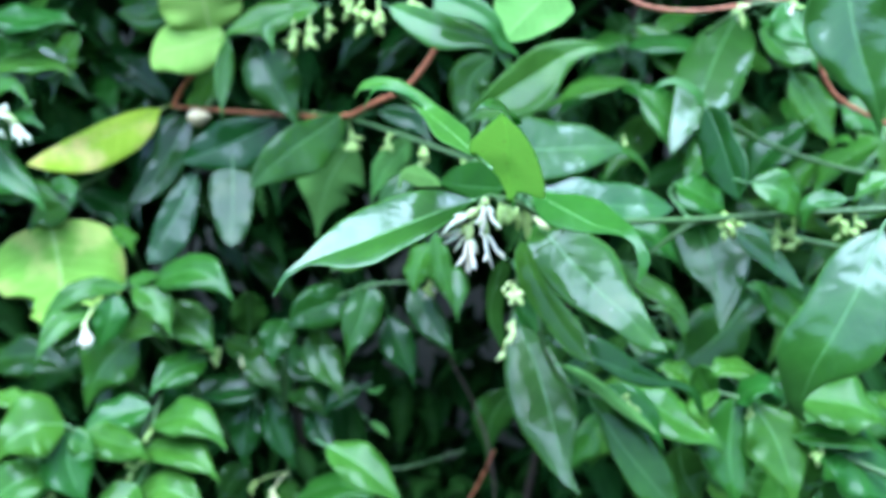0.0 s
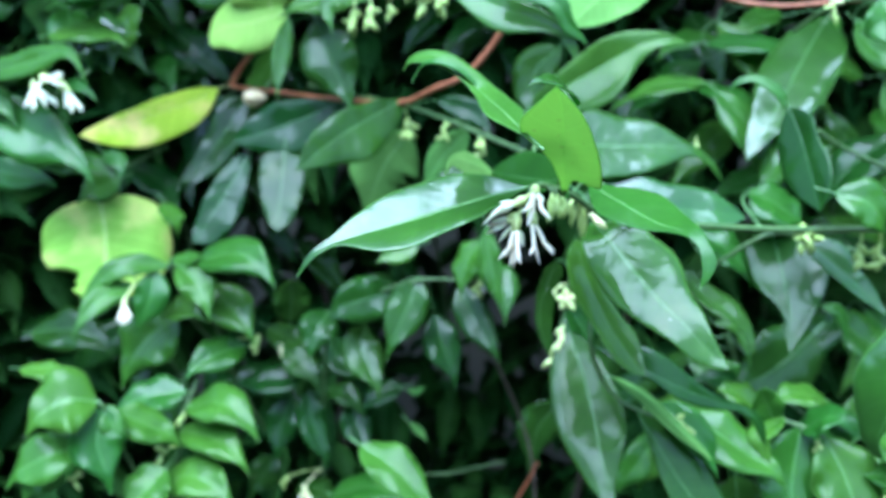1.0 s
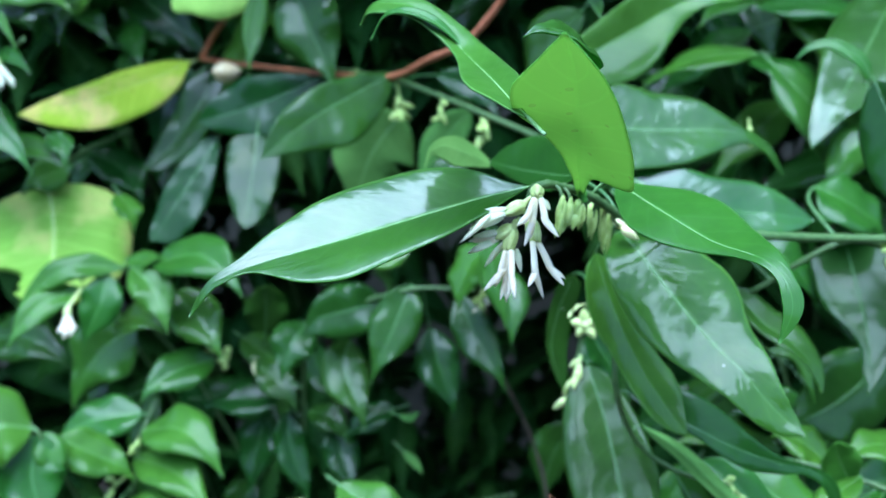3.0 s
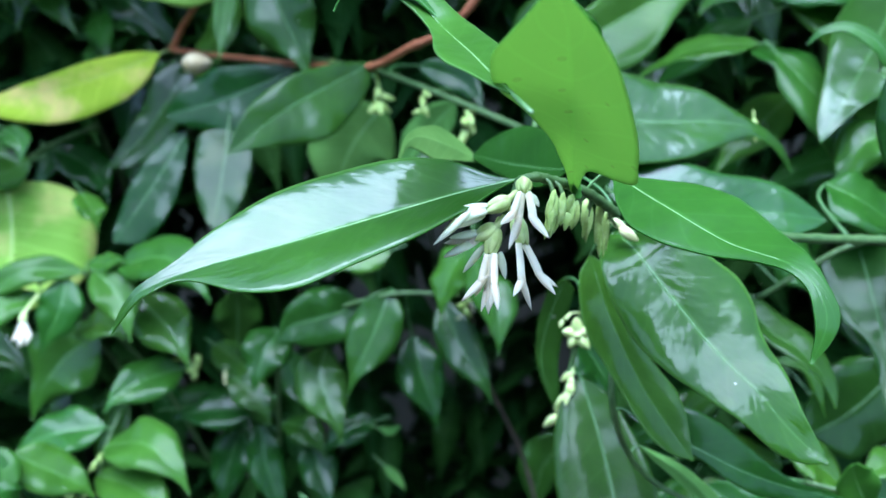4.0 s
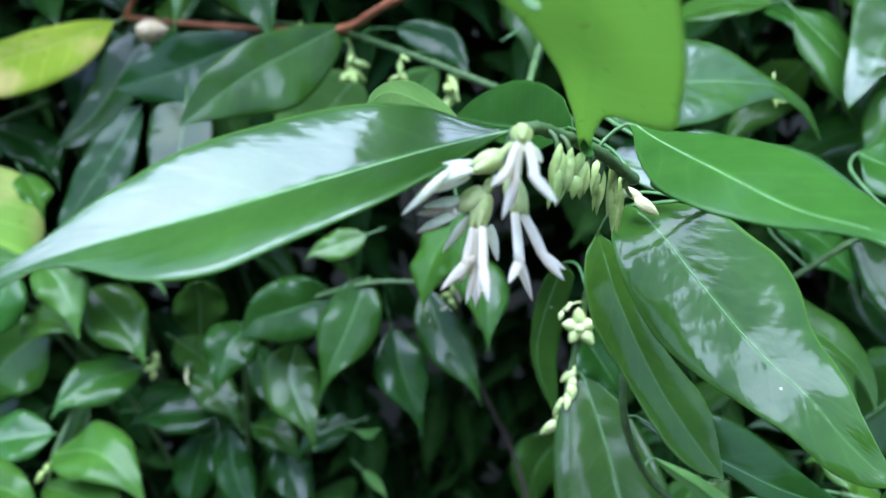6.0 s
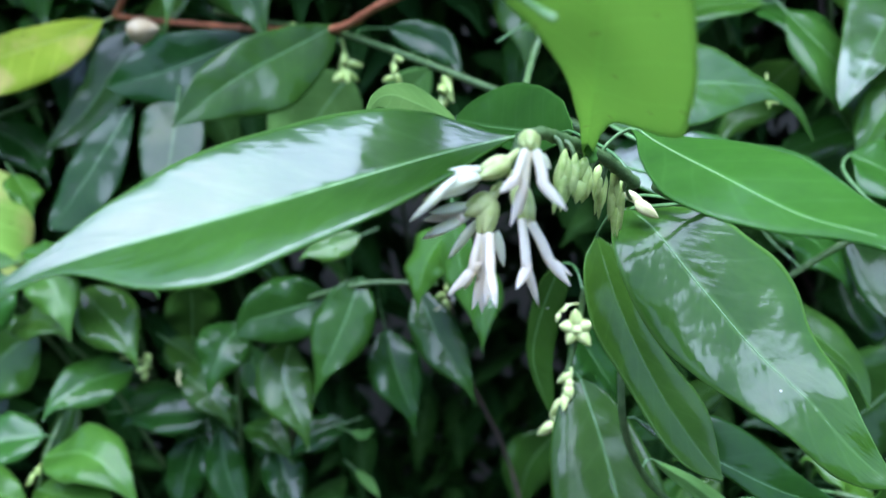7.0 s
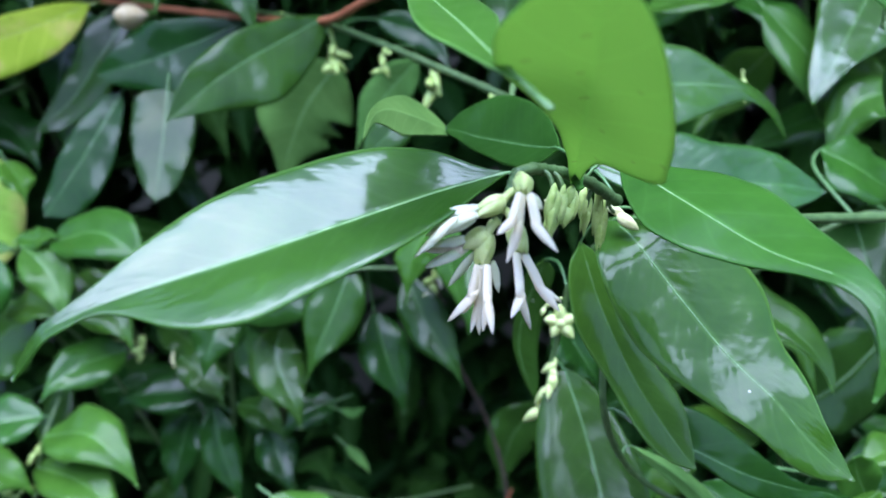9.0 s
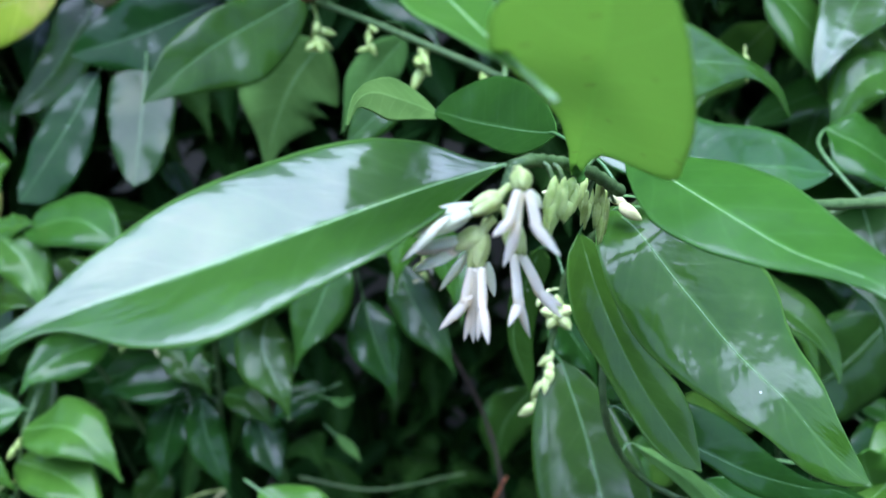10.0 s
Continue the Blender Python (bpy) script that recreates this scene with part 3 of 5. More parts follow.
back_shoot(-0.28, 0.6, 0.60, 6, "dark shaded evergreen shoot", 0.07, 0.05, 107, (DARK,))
back_shoot(0.17, 0.6, 0.5, 18, "evergreen shoot with glossy mid-green leaves", 0.06, 0.05, 109, (GREEN, DARK, GREEN))
back_shoot(0.24, 0.58, 0.46, 14, "evergreen shoot with fresh green leaves", 0.05, 0.05, 110, (GREEN, BRIGHT))

# flowering evergreen branch tip with glossy pointed leaves and white flowers
main = thing("flowering_branch", (0.1989, 0.3700, 0.7446), "flowering evergreen branch tip with glossy pointed leaves and white flowers", "branch")
stem(main, [(0.2318, 0.3650, 0.7501), (0.1989, 0.3700, 0.7446), (0.1623, 0.3800, 0.7405), (0.1224, 0.3700, 0.7396), (0.0883, 0.3450, 0.7431), (0.0580, 0.3200, 0.7477), (0.0473, 0.3080, 0.7525)], 0.0015, 0.0011)
stem(main, [(0.0438, 0.3100, 0.7524), (0.0372, 0.2990, 0.7580), (0.0329, 0.2926, 0.7605), (0.0290, 0.2840, 0.7626), (0.0262, 0.2780, 0.7639), (0.0235, 0.2750, 0.7635)], 0.0011, 0.0009)
leaf(main, [(0.0220, 0.2770, 0.7630), (0.0183, 0.2745, 0.7622), (0.0122, 0.2710, 0.7607), (-0.0013, 0.2620, 0.7568), (-0.0145, 0.2530, 0.7530), (-0.0250, 0.2470, 0.7501), (-0.0326, 0.2425, 0.7470), (-0.0351, 0.2415, 0.7448), (-0.0385, 0.2410, 0.7393)], 0.0230, (-0.03, -0.6, 0.8), skin=WAXY, res=2, fold=(18, 22), curl=0.08, twist=-14, wave=0.008, rib=RIB_PALE, margins=((0.5, 2.7, 7.3, 10.4, 12.0, 12.0, 11.3, 9.7, 6.6, 2.8, 1.2, 0.8, 0.2), (0.5, 2.4, 5.7, 8.5, 10.4, 11.0, 11.7, 12.3, 8.9, 1.9, 1.5, 0.8, 0.2)))
leaf(main, [(0.0339, 0.2925, 0.7590), (0.0332, 0.2829, 0.7641), (0.0322, 0.2653, 0.7722), (0.0313, 0.2464, 0.7823), (0.0302, 0.2332, 0.7899), (0.0285, 0.2241, 0.7948)], 0.0196, (-0.027, 0.838, 0.545), res=2, skin=THIN, below=BACKLIT, fold=(-5, -42), curl=0.05, twist=-2, wave=0.006, rib=BACKLIT, rib_side=-1, rib_width=0.1, margins=((0.6, 0.9, 1.2, 1.5, 2.3, 3.2, 5.0, 7.5, 10.8, 10.6, 7.0, 3.2, 0.3), (0.6, 1.1, 1.7, 2.4, 4.4, 12.4, 12.6, 11.8, 10.1, 8.0, 5.6, 2.6, 0.3)))
leaf(main, [(0.0343, 0.262, 0.7888), (0.0318, 0.256, 0.7927), (0.028, 0.25, 0.7951), (0.0245, 0.246, 0.7957), (0.0213, 0.243, 0.7958)], 0.0085, (0.1, -0.6, 0.8), res=2, skin=WAXY, fold=20, wave=0.03, reach=0.004)
leaf(main, [(0.0232, 0.2400, 0.7808), (0.0197, 0.2480, 0.7828), (0.0146, 0.2640, 0.7856), (0.0059, 0.2880, 0.7901), (0.0009, 0.2920, 0.7946), (-0.0060, 0.2940, 0.7994), (-0.0129, 0.2955, 0.8005), (-0.0180, 0.2970, 0.7995), (-0.0206, 0.2980, 0.7954)], 0.0110, (0.15, -0.67, 0.73), res=2, fold=12, curl=0.1, wave=0.012, skin=FRESH, below=FRESH, rib=RIB_PALE, reach=0.004, margins=((0.2, 0.5, 0.9, 3.0, 5.4, 5.8, 5.8, 5.6, 4.4, 3.4, 2.7, 0.8, 0.3), (0.6, 2.4, 4.0, 6.0, 6.2, 5.2, 3.8, 3.0, 3.4, 4.2, 4.6, 4.0, 0.3)))
leaf(main, [(0.0042, 0.2915, 0.792), (-0.0015, 0.29, 0.7966), (-0.0076, 0.29, 0.7987), (-0.0129, 0.291, 0.7978), (-0.0167, 0.292, 0.793)], 0.0036, (0.1, -0.5, 0.85), fold=30, curl=0.3, wave=0.01, skin=FRESH, below=FRESH, reach=0.002)
leaf(main, [(0.0382, 0.4, 0.7661), (0.0503, 0.4042, 0.7656), (0.0614, 0.4079, 0.7655), (0.0726, 0.4117, 0.7661), (0.084, 0.4155, 0.766), (0.0934, 0.4186, 0.7645), (0.1016, 0.4216, 0.759), (0.1084, 0.425, 0.7502)], 0.0351, (0.05, -0.8, 0.6), skin=WAXY, reach=0.12, res=2, fold=10, curl=0.1, wave=0.015, margins=((0.3, 14.5, 17.4, 16.5, 15.2, 13.7, 10.7, 7.0, 3.9, 3.1, 2.8, 1.6, 0.2), (0.3, 13.2, 17.7, 17.5, 15.7, 14.2, 11.6, 6.8, 3.3, 2.3, 2.2, 1.2, 0.2)))
leaf(main, [(0.0453, 0.395, 0.7453), (0.0626, 0.395, 0.7433), (0.0799, 0.396, 0.7411), (0.093, 0.399, 0.74), (0.104, 0.4014, 0.7396), (0.1157, 0.404, 0.738)], 0.0236, (0.05, -0.8, 0.6), skin=WAXY, reach=0.12, res=2, fold=10, curl=0.1, wave=0.015, margins=((0.3, 5.0, 7.5, 9.3, 10.5, 10.7, 10.8, 10.6, 10.0, 8.5, 6.0, 3.1, 0.2), (0.3, 5.7, 9.1, 11.5, 12.8, 12.9, 12.2, 12.1, 11.8, 9.6, 5.8, 2.7, 0.2)))
leaf(main, [(0.0326, 0.3250, 0.7593), (0.0268, 0.3330, 0.7580), (0.0209, 0.3400, 0.7574), (0.0146, 0.3470, 0.7570), (0.0099, 0.3520, 0.7572), (0.0064, 0.3560, 0.7572)], 0.0160, (-0.1, -0.85, 0.5), res=2, skin=DARK, fold=8, curl=0.05, wave=0.01, margins=((0.4, 2.5, 4.8, 7.5, 9.2, 10.6, 11.3, 11.9, 11.4, 9.4, 6.9, 4.4, 1.0), (0.4, 3.1, 4.7, 5.7, 5.6, 5.3, 4.6, 3.9, 3.2, 2.3, 1.7, 1.2, 0.6)))
leaf(main, [(0.0071, 0.3560, 0.7563), (0.0028, 0.3520, 0.7589), (-0.0015, 0.3450, 0.7615), (-0.0048, 0.3380, 0.7635), (-0.0068, 0.3320, 0.7635), (-0.0074, 0.3250, 0.7621), (-0.0076, 0.3200, 0.7596)], 0.0095, (0.2, 0.9, -0.4), res=2, fold=10, curl=0.05, wave=0.01, below=DULL, reach=0.004, margins=((1.0, 1.9, 3.0, 3.8, 4.7, 5.5, 6.0, 5.2, 3.1, 1.2, 0.8, 0.5, 0.2), (1.5, 3.2, 4.9, 5.8, 5.9, 4.9, 3.4, 2.3, 1.5, 1.2, 0.8, 0.5, 0.2)))
leaf(main, [(0.0410, 0.2954, 0.7635), (0.0459, 0.2865, 0.7614), (0.0523, 0.2761, 0.7592), (0.0567, 0.2706, 0.7575), (0.0607, 0.2652, 0.7564), (0.0644, 0.2608, 0.7562), (0.0677, 0.2575, 0.7558), (0.0703, 0.2552, 0.7544), (0.0722, 0.2529, 0.7517), (0.0728, 0.2511, 0.7478), (0.0711, 0.2498, 0.7421)], 0.0200, (0.262, -0.682, 0.683), res=2, fold=(-12.6, 5.6), curl=0.05, wave=0.008, twist=22, rib=RIB_PALE, margins=((0.5, 1.6, 4.0, 6.2, 8.0, 7.2, 4.7, 2.2, 1.5, 1.4, 1.8, 0.9, 0.2), (0.5, 2.2, 6.4, 11.0, 12.5, 12.1, 10.2, 8.1, 5.1, 2.2, 2.2, 1.2, 0.2)))
leaf(main, [(0.0442, 0.3280, 0.7439), (0.0461, 0.3260, 0.7440), (0.0504, 0.3200, 0.7411), (0.0562, 0.3160, 0.7349), (0.0619, 0.3130, 0.7292), (0.0674, 0.3100, 0.7237), (0.0727, 0.3070, 0.7195), (0.0776, 0.3040, 0.7160), (0.0827, 0.3010, 0.7109), (0.0878, 0.2990, 0.7067), (0.0923, 0.2970, 0.7040)], 0.0270, (0.05, -0.82, 0.56), res=2, fold=8, curl=0.1, wave=0.035, skin=PUCKERED, margins=((0.5, 5.6, 9.1, 11.7, 12.8, 13.2, 12.0, 10.0, 8.5, 6.9, 5.6, 3.1, 0.2), (0.5, 4.0, 7.8, 11.5, 13.6, 15.8, 14.4, 10.7, 8.2, 5.5, 3.8, 2.2, 0.2)))
leaf(main, [(0.0397, 0.335, 0.7367), (0.0454, 0.3334, 0.7225), (0.0538, 0.3288, 0.7076), (0.0614, 0.3233, 0.6981), (0.0681, 0.318, 0.6915)], 0.0140, (0.3753, -0.7824, 0.497), res=2, fold=10, curl=0.1, wave=0.015, margins=((0.3, 4.3, 6.4, 7.5, 8.0, 7.5, 6.7, 6.2, 6.2, 6.1, 5.1, 3.0, 0.2), (0.3, 2.6, 3.5, 3.9, 4.2, 4.7, 5.7, 6.8, 7.8, 6.7, 4.4, 2.0, 0.2)))
stem(main, [(0.0343, 0.2897, 0.7588), (0.0340, 0.2890, 0.7609), (0.0334, 0.2872, 0.7640)], 0.001, 0.0008, UNDER, "leafstalk")
flower(main, (0.0202, 0.2685, 0.7561), (0.0195, 0.2675, 0.7513), [((0.0191, 0.267, 0.7511), (0.0184, 0.2655, 0.7464), [(0.0152, 0.2645, 0.7428), (0.0172, 0.268, 0.7428)]), ((0.0199, 0.267, 0.7511), (0.0195, 0.267, 0.7449), [(0.0199, 0.2672, 0.7399), (0.0186, 0.2665, 0.7405)]), ((0.0204, 0.266, 0.7515), (0.0209, 0.263, 0.7466), [(0.022, 0.2612, 0.7427), (0.0205, 0.2625, 0.7424)])], 0.00185, (0.0208, 0.27, 0.7569), tepals=[((0.0184, 0.2685, 0.7525), (0.0148, 0.268, 0.7471)), ((0.0211, 0.2695, 0.7511), (0.0224, 0.27, 0.746))])
flower(main, (0.0235, 0.267, 0.7585), (0.0252, 0.2665, 0.7538), [((0.0245, 0.266, 0.7537), (0.0256, 0.263, 0.7479), [(0.0244, 0.261, 0.7455), (0.0276, 0.2662, 0.7418)]), ((0.0255, 0.267, 0.7535), (0.0286, 0.267, 0.7481), [(0.0316, 0.2666, 0.7449), (0.0318, 0.268, 0.746)])], 0.0018, (0.0223, 0.269, 0.7592))
flower(main, (0.0247, 0.2655, 0.765), (0.0248, 0.263, 0.7635), [((0.0242, 0.262, 0.7633), (0.0234, 0.2585, 0.7602), [(0.0216, 0.2575, 0.7586), (0.0223, 0.259, 0.7593)]), ((0.0247, 0.262, 0.7632), (0.0244, 0.2595, 0.7587), [(0.0232, 0.259, 0.7542), (0.0243, 0.26, 0.7556)]), ((0.0257, 0.262, 0.7633), (0.027, 0.258, 0.7598), [(0.0298, 0.255, 0.7575), (0.0288, 0.257, 0.7581)])], 0.00175, (0.0241, 0.269, 0.7644), tepals=[((0.0259, 0.264, 0.763), (0.0276, 0.263, 0.7611))])
flower(main, (0.0224, 0.2679, 0.7611), (0.0187, 0.2659, 0.7594), [((0.0184, 0.2654, 0.7592), (0.0146, 0.2620, 0.7580), [(0.0102, 0.2605, 0.7535), (0.0130, 0.2620, 0.7568)]), ((0.0185, 0.2669, 0.7595), (0.0150, 0.2659, 0.7580), [(0.0113, 0.2649, 0.7555), (0.0124, 0.2659, 0.7571)])], 0.0018, (0.0235, 0.2689, 0.7622), skin=TEPAL, tepals=[((0.0187, 0.2659, 0.7602), (0.0123, 0.2639, 0.7589)), ((0.0182, 0.2659, 0.7584), (0.0131, 0.2639, 0.7560))])
flower(main, (0.0205, 0.2681, 0.7560), (0.0170, 0.2681, 0.7538), [((0.0166, 0.2681, 0.7538), (0.0144, 0.2686, 0.7530), [(0.0110, 0.2686, 0.7521), (0.0120, 0.2691, 0.7527)]), ((0.0167, 0.2676, 0.7533), (0.0141, 0.2686, 0.7514), [(0.0110, 0.2689, 0.7494), (0.0136, 0.2691, 0.7503)])], 0.0019, (0.0217, 0.2681, 0.7579), skin=BLUSH, tepals=[((0.0175, 0.2681, 0.7548), (0.0122, 0.2662, 0.7537)), ((0.0173, 0.2681, 0.7533), (0.0116, 0.2662, 0.7504))])
stem(main, [(0.0237, 0.272, 0.7641), (0.0231, 0.271, 0.762), (0.0222, 0.27, 0.7596), (0.0211, 0.27, 0.7572), (0.0202, 0.269, 0.756)], 0.0009, 0.0006, STEM, "flower_stalk")
catkin(main, (0.0301, 0.279, 0.7619), (0.0293, 0.277, 0.7534), 0.0032, 9, seed=1)
catkin(main, (0.0319, 0.283, 0.7609), (0.0309, 0.281, 0.7542), 0.0028, 7, seed=2)
catkin(main, (0.0348, 0.296, 0.7573), (0.0341, 0.297, 0.7507), 0.003, 7, seed=5)
catkin(main, (0.0397, 0.306, 0.7568), (0.04, 0.308, 0.7449), 0.0026, 8, seed=3)
catkin(main, (0.0417, 0.312, 0.7531), (0.042, 0.314, 0.7427), 0.0024, 6, seed=6)
catkin(main, (0.0371, 0.3, 0.755), (0.0369, 0.302, 0.748), 0.0022, 5, seed=7)
catkin(main, (0.0336, 0.289, 0.7596), (0.0325, 0.288, 0.7526), 0.0034, 6, seed=31)
catkin(main, (0.0368, 0.304, 0.7566), (0.0376, 0.303, 0.7494), 0.0036, 6, seed=33)
catkin(main, (0.0425, 0.320, 0.7490), (0.0500, 0.322, 0.7440), 0.0050, 2, seed=4, skin=CREAM)
catkin(main, (0.0321, 0.3, 0.7536), (0.0295, 0.299, 0.7544), 0.0020, 3, seed=8, skin=CREAM)
bud_spike(main, (0.1315, 0.3770, 0.7416), (0.05, -0.2, -1), 0.0085, 6, seed=10)
bud_spike(main, (0.1366, 0.3770, 0.7391), (0.05, -0.2, -1), 0.0085, 6, seed=11)
bud_spike(main, (0.1565, 0.3800, 0.7348), (0.05, -0.2, -1), 0.0085, 6, seed=12)
bud_spike(main, (0.1641, 0.3800, 0.7336), (0.05, -0.2, -1), 0.0085, 6, seed=13)
bud_spike(main, (0.1821, 0.3750, 0.7398), (0.05, -0.2, -1), 0.0085, 6, seed=14)
bud_spike(main, (0.1877, 0.3720, 0.7379), (0.05, -0.2, -1), 0.0085, 6, seed=15)

# drooping side branch with long dark leaves and green buds
hang = thing("hanging_branch", (0.0565, 0.3600, 0.7379), "drooping side branch with long dark leaves and green buds", "branch")
stem(hang, [(0.0558, 0.3520, 0.7406), (0.0463, 0.3620, 0.7282), (0.0412, 0.3700, 0.7148), (0.0399, 0.3715, 0.7029), (0.0381, 0.3700, 0.6895), (0.0375, 0.3650, 0.6773)], 0.0011, 0.0007)
stem(hang, [(0.0558, 0.3520, 0.7406), (0.0496, 0.3450, 0.7183), (0.0493, 0.3380, 0.6956), (0.0582, 0.3450, 0.6754), (0.0719, 0.3450, 0.6671), (0.0869, 0.3450, 0.6653)], 0.0011, 0.0006)
leaf(hang, [(0.0417, 0.3720, 0.6897), (0.0482, 0.3608, 0.6762), (0.0528, 0.3507, 0.6643), (0.0581, 0.3364, 0.6472), (0.0660, 0.3250, 0.6309)], 0.0282, (-0.12, -0.75, 0.6), skin=DARK, res=2, fold=8, curl=0.1, wave=0.03, margins=((0.3, 6.3, 10.3, 13.3, 15.2, 16.1, 15.7, 14.0, 11.1, 8.2, 5.6, 3.0, 0.2), (0.3, 3.6, 6.6, 8.8, 10.7, 12.1, 12.5, 11.3, 8.1, 3.9, 1.0, 0.3, 0.2)))
leaf(hang, [(0.0347, 0.385, 0.7169), (0.0305, 0.3884, 0.7008), (0.0294, 0.3886, 0.6866), (0.0357, 0.385, 0.672)], 0.0087, (-0.0056, -1.0, 0.0002), skin=DARK, res=2, fold=8, curl=0.1, wave=0.015, margins=((0.3, 1.8, 3.2, 3.4, 3.3, 3.0, 2.3, 1.8, 1.3, 1.2, 1.0, 0.6, 0.2), (0.3, 3.5, 4.6, 4.9, 5.3, 5.7, 6.0, 5.9, 5.3, 4.3, 3.0, 1.4, 0.2)))
leaf(hang, [(0.0404, 0.3950, 0.6957), (0.0469, 0.3950, 0.6864), (0.0550, 0.3900, 0.6767)], 0.0242, (0.6206, -0.4985, 0.6053), skin=DARK)
leaf(hang, [(0.0518, 0.338, 0.6948), (0.0631, 0.3355, 0.6904), (0.0724, 0.334, 0.6871), (0.0838, 0.3345, 0.6822), (0.098, 0.3393, 0.6766), (0.1084, 0.3436, 0.6736), (0.1157, 0.345, 0.6687), (0.1203, 0.345, 0.6579)], 0.0114, (0.4033, -0.7997, 0.4447), skin=DARK, res=2, fold=10, curl=0.1, wave=0.015, margins=((0.3, 1.3, 2.0, 2.1, 2.5, 4.1, 4.7, 3.6, 2.4, 2.5, 2.8, 2.1, 0.2), (0.3, 4.1, 7.3, 9.1, 8.9, 7.2, 4.7, 2.5, 1.2, 1.2, 2.2, 1.7, 0.2)))
leaf(hang, [(0.0584, 0.3470, 0.6805), (0.0709, 0.3420, 0.6753), (0.0833, 0.3400, 0.6654), (0.0964, 0.3420, 0.6543), (0.1037, 0.3450, 0.6465)], 0.0065, (-0.2607, 0.9118, -0.3173), fold=40, curl=0.2, below=PALE)
leaf(hang, [(0.0708, 0.3480, 0.6652), (0.0854, 0.3423, 0.6449), (0.0976, 0.3393, 0.6307), (0.1085, 0.3360, 0.6181)], 0.0224, (0.2, -0.72, 0.6), skin=DARK, res=2, fold=8, curl=0.1, wave=0.03, margins=((0.3, 1.1, 2.1, 3.2, 4.6, 6.0, 7.6, 9.0, 9.7, 9.0, 6.3, 2.9, 0.2), (0.3, 5.2, 9.5, 11.8, 13.5, 14.2, 14.1, 13.4, 11.9, 10.0, 7.9, 5.2, 0.2)))
leaf(hang, [(0.0788, 0.3520, 0.6684), (0.0922, 0.3470, 0.6610), (0.1033, 0.3420, 0.6457)], 0.0147, (0.1479, -0.8370, 0.5268), skin=BRIGHT)
star_flower(hang, (0.0396, 0.3705, 0.7037), (-0.0197, -0.9557, 0.0436), 0.0062, 5)
bud_spike(hang, (0.0370, 0.3715, 0.7100), (-0.5, -0.4, -0.5), 0.004, 2, seed=20, skin=SEPAL, spread=0.2)
bud_spike(hang, (0.0397, 0.3700, 0.6919), (-0.3, -0.3, -1), 0.0085, 5, seed=21, skin=SEPAL, spread=0.3)
bud_spike(hang, (0.0380, 0.3700, 0.6848), (-0.3, -0.3, -1), 0.0085, 4, seed=22, skin=SEPAL, spread=0.3)
bud_spike(hang, (0.0858, 0.3450, 0.6665), (0.6, -0.3, -0.6), 0.006, 3, seed=23)

# leafy evergreen side branch with crowded fresh green leaves
rlow = thing("leafy_side_branch", (0.2053, 0.3400, 0.6325), "leafy evergreen side branch with crowded fresh green leaves", "branch")
stem(rlow, [(0.2126, 0.3350, 0.6301), (0.1792, 0.3600, 0.6376), (0.1485, 0.3700, 0.6538), (0.1290, 0.3750, 0.6583), (0.1145, 0.3800, 0.6589)], 0.0014, 0.0008)
leaf(rlow, [(0.1309, 0.3720, 0.6563), (0.1232, 0.3650, 0.6690), (0.1194, 0.3600, 0.6780)], 0.0136, (0.4097, -0.8728, -0.2652), skin=BRIGHT)
leaf(rlow, [(0.1327, 0.3700, 0.6604), (0.1217, 0.3600, 0.6549), (0.1268, 0.3550, 0.6450)], 0.0116, (-0.5912, -0.4527, 0.6675), skin=BRIGHT)
leaf(rlow, [(0.0934, 0.3650, 0.6618), (0.1127, 0.3580, 0.6502), (0.1334, 0.3520, 0.6411)], 0.0240, (0.2210, -0.5737, 0.7887))
leaf(rlow, [(0.1412, 0.3720, 0.6556), (0.1375, 0.3620, 0.6337), (0.1391, 0.3520, 0.6134)], 0.0303, (0.1436, -0.8972, 0.4176))
leaf(rlow, [(0.1499, 0.3680, 0.6538), (0.1580, 0.3580, 0.6387), (0.1625, 0.3450, 0.6199)], 0.0297, (0.0595, -0.8157, 0.5754), skin=BRIGHT)
leaf(rlow, [(0.1667, 0.3620, 0.6601), (0.1853, 0.3560, 0.6600), (0.2027, 0.3500, 0.6544)], 0.0339, (-0.0135, -0.4609, 0.8873), skin=BRIGHT)
leaf(rlow, [(0.1770, 0.3580, 0.6404), (0.1939, 0.3520, 0.6315), (0.2105, 0.3450, 0.6179)], 0.0342, (0.1756, -0.7160, 0.6757), skin=BRIGHT)
leaf(rlow, [(0.1638, 0.3600, 0.6428), (0.1819, 0.3560, 0.6450), (0.2012, 0.3500, 0.6420)], 0.0200, (-0.0399, -0.2278, 0.9729))
leaf(rlow, [(0.1413, 0.3720, 0.6542), (0.1490, 0.3660, 0.6636), (0.1569, 0.3600, 0.6648)], 0.0188, (-0.6331, -0.1540, 0.7586), skin=BRIGHT)
leaf(rlow, [(0.1332, 0.4000, 0.6484), (0.1217, 0.4000, 0.6571), (0.1104, 0.4000, 0.6613)], 0.0186, (0.4302, -0.4899, 0.7582))
leaf(rlow, [(0.1807, 0.3750, 0.6282), (0.1747, 0.3700, 0.6163), (0.1766, 0.3650, 0.6046)], 0.0201, (0.1511, -0.9191, 0.3639))
leaf(rlow, [(0.1611, 0.3900, 0.6383), (0.1539, 0.3900, 0.6264), (0.1414, 0.3900, 0.6112)], 0.0268, (-0.7461, -0.3843, 0.5437))
leaf(rlow, [(0.1202, 0.3850, 0.6252), (0.1225, 0.3800, 0.6129), (0.1316, 0.3750, 0.5981)], 0.0282, (0.3056, -0.8444, 0.4399), skin=DARK)
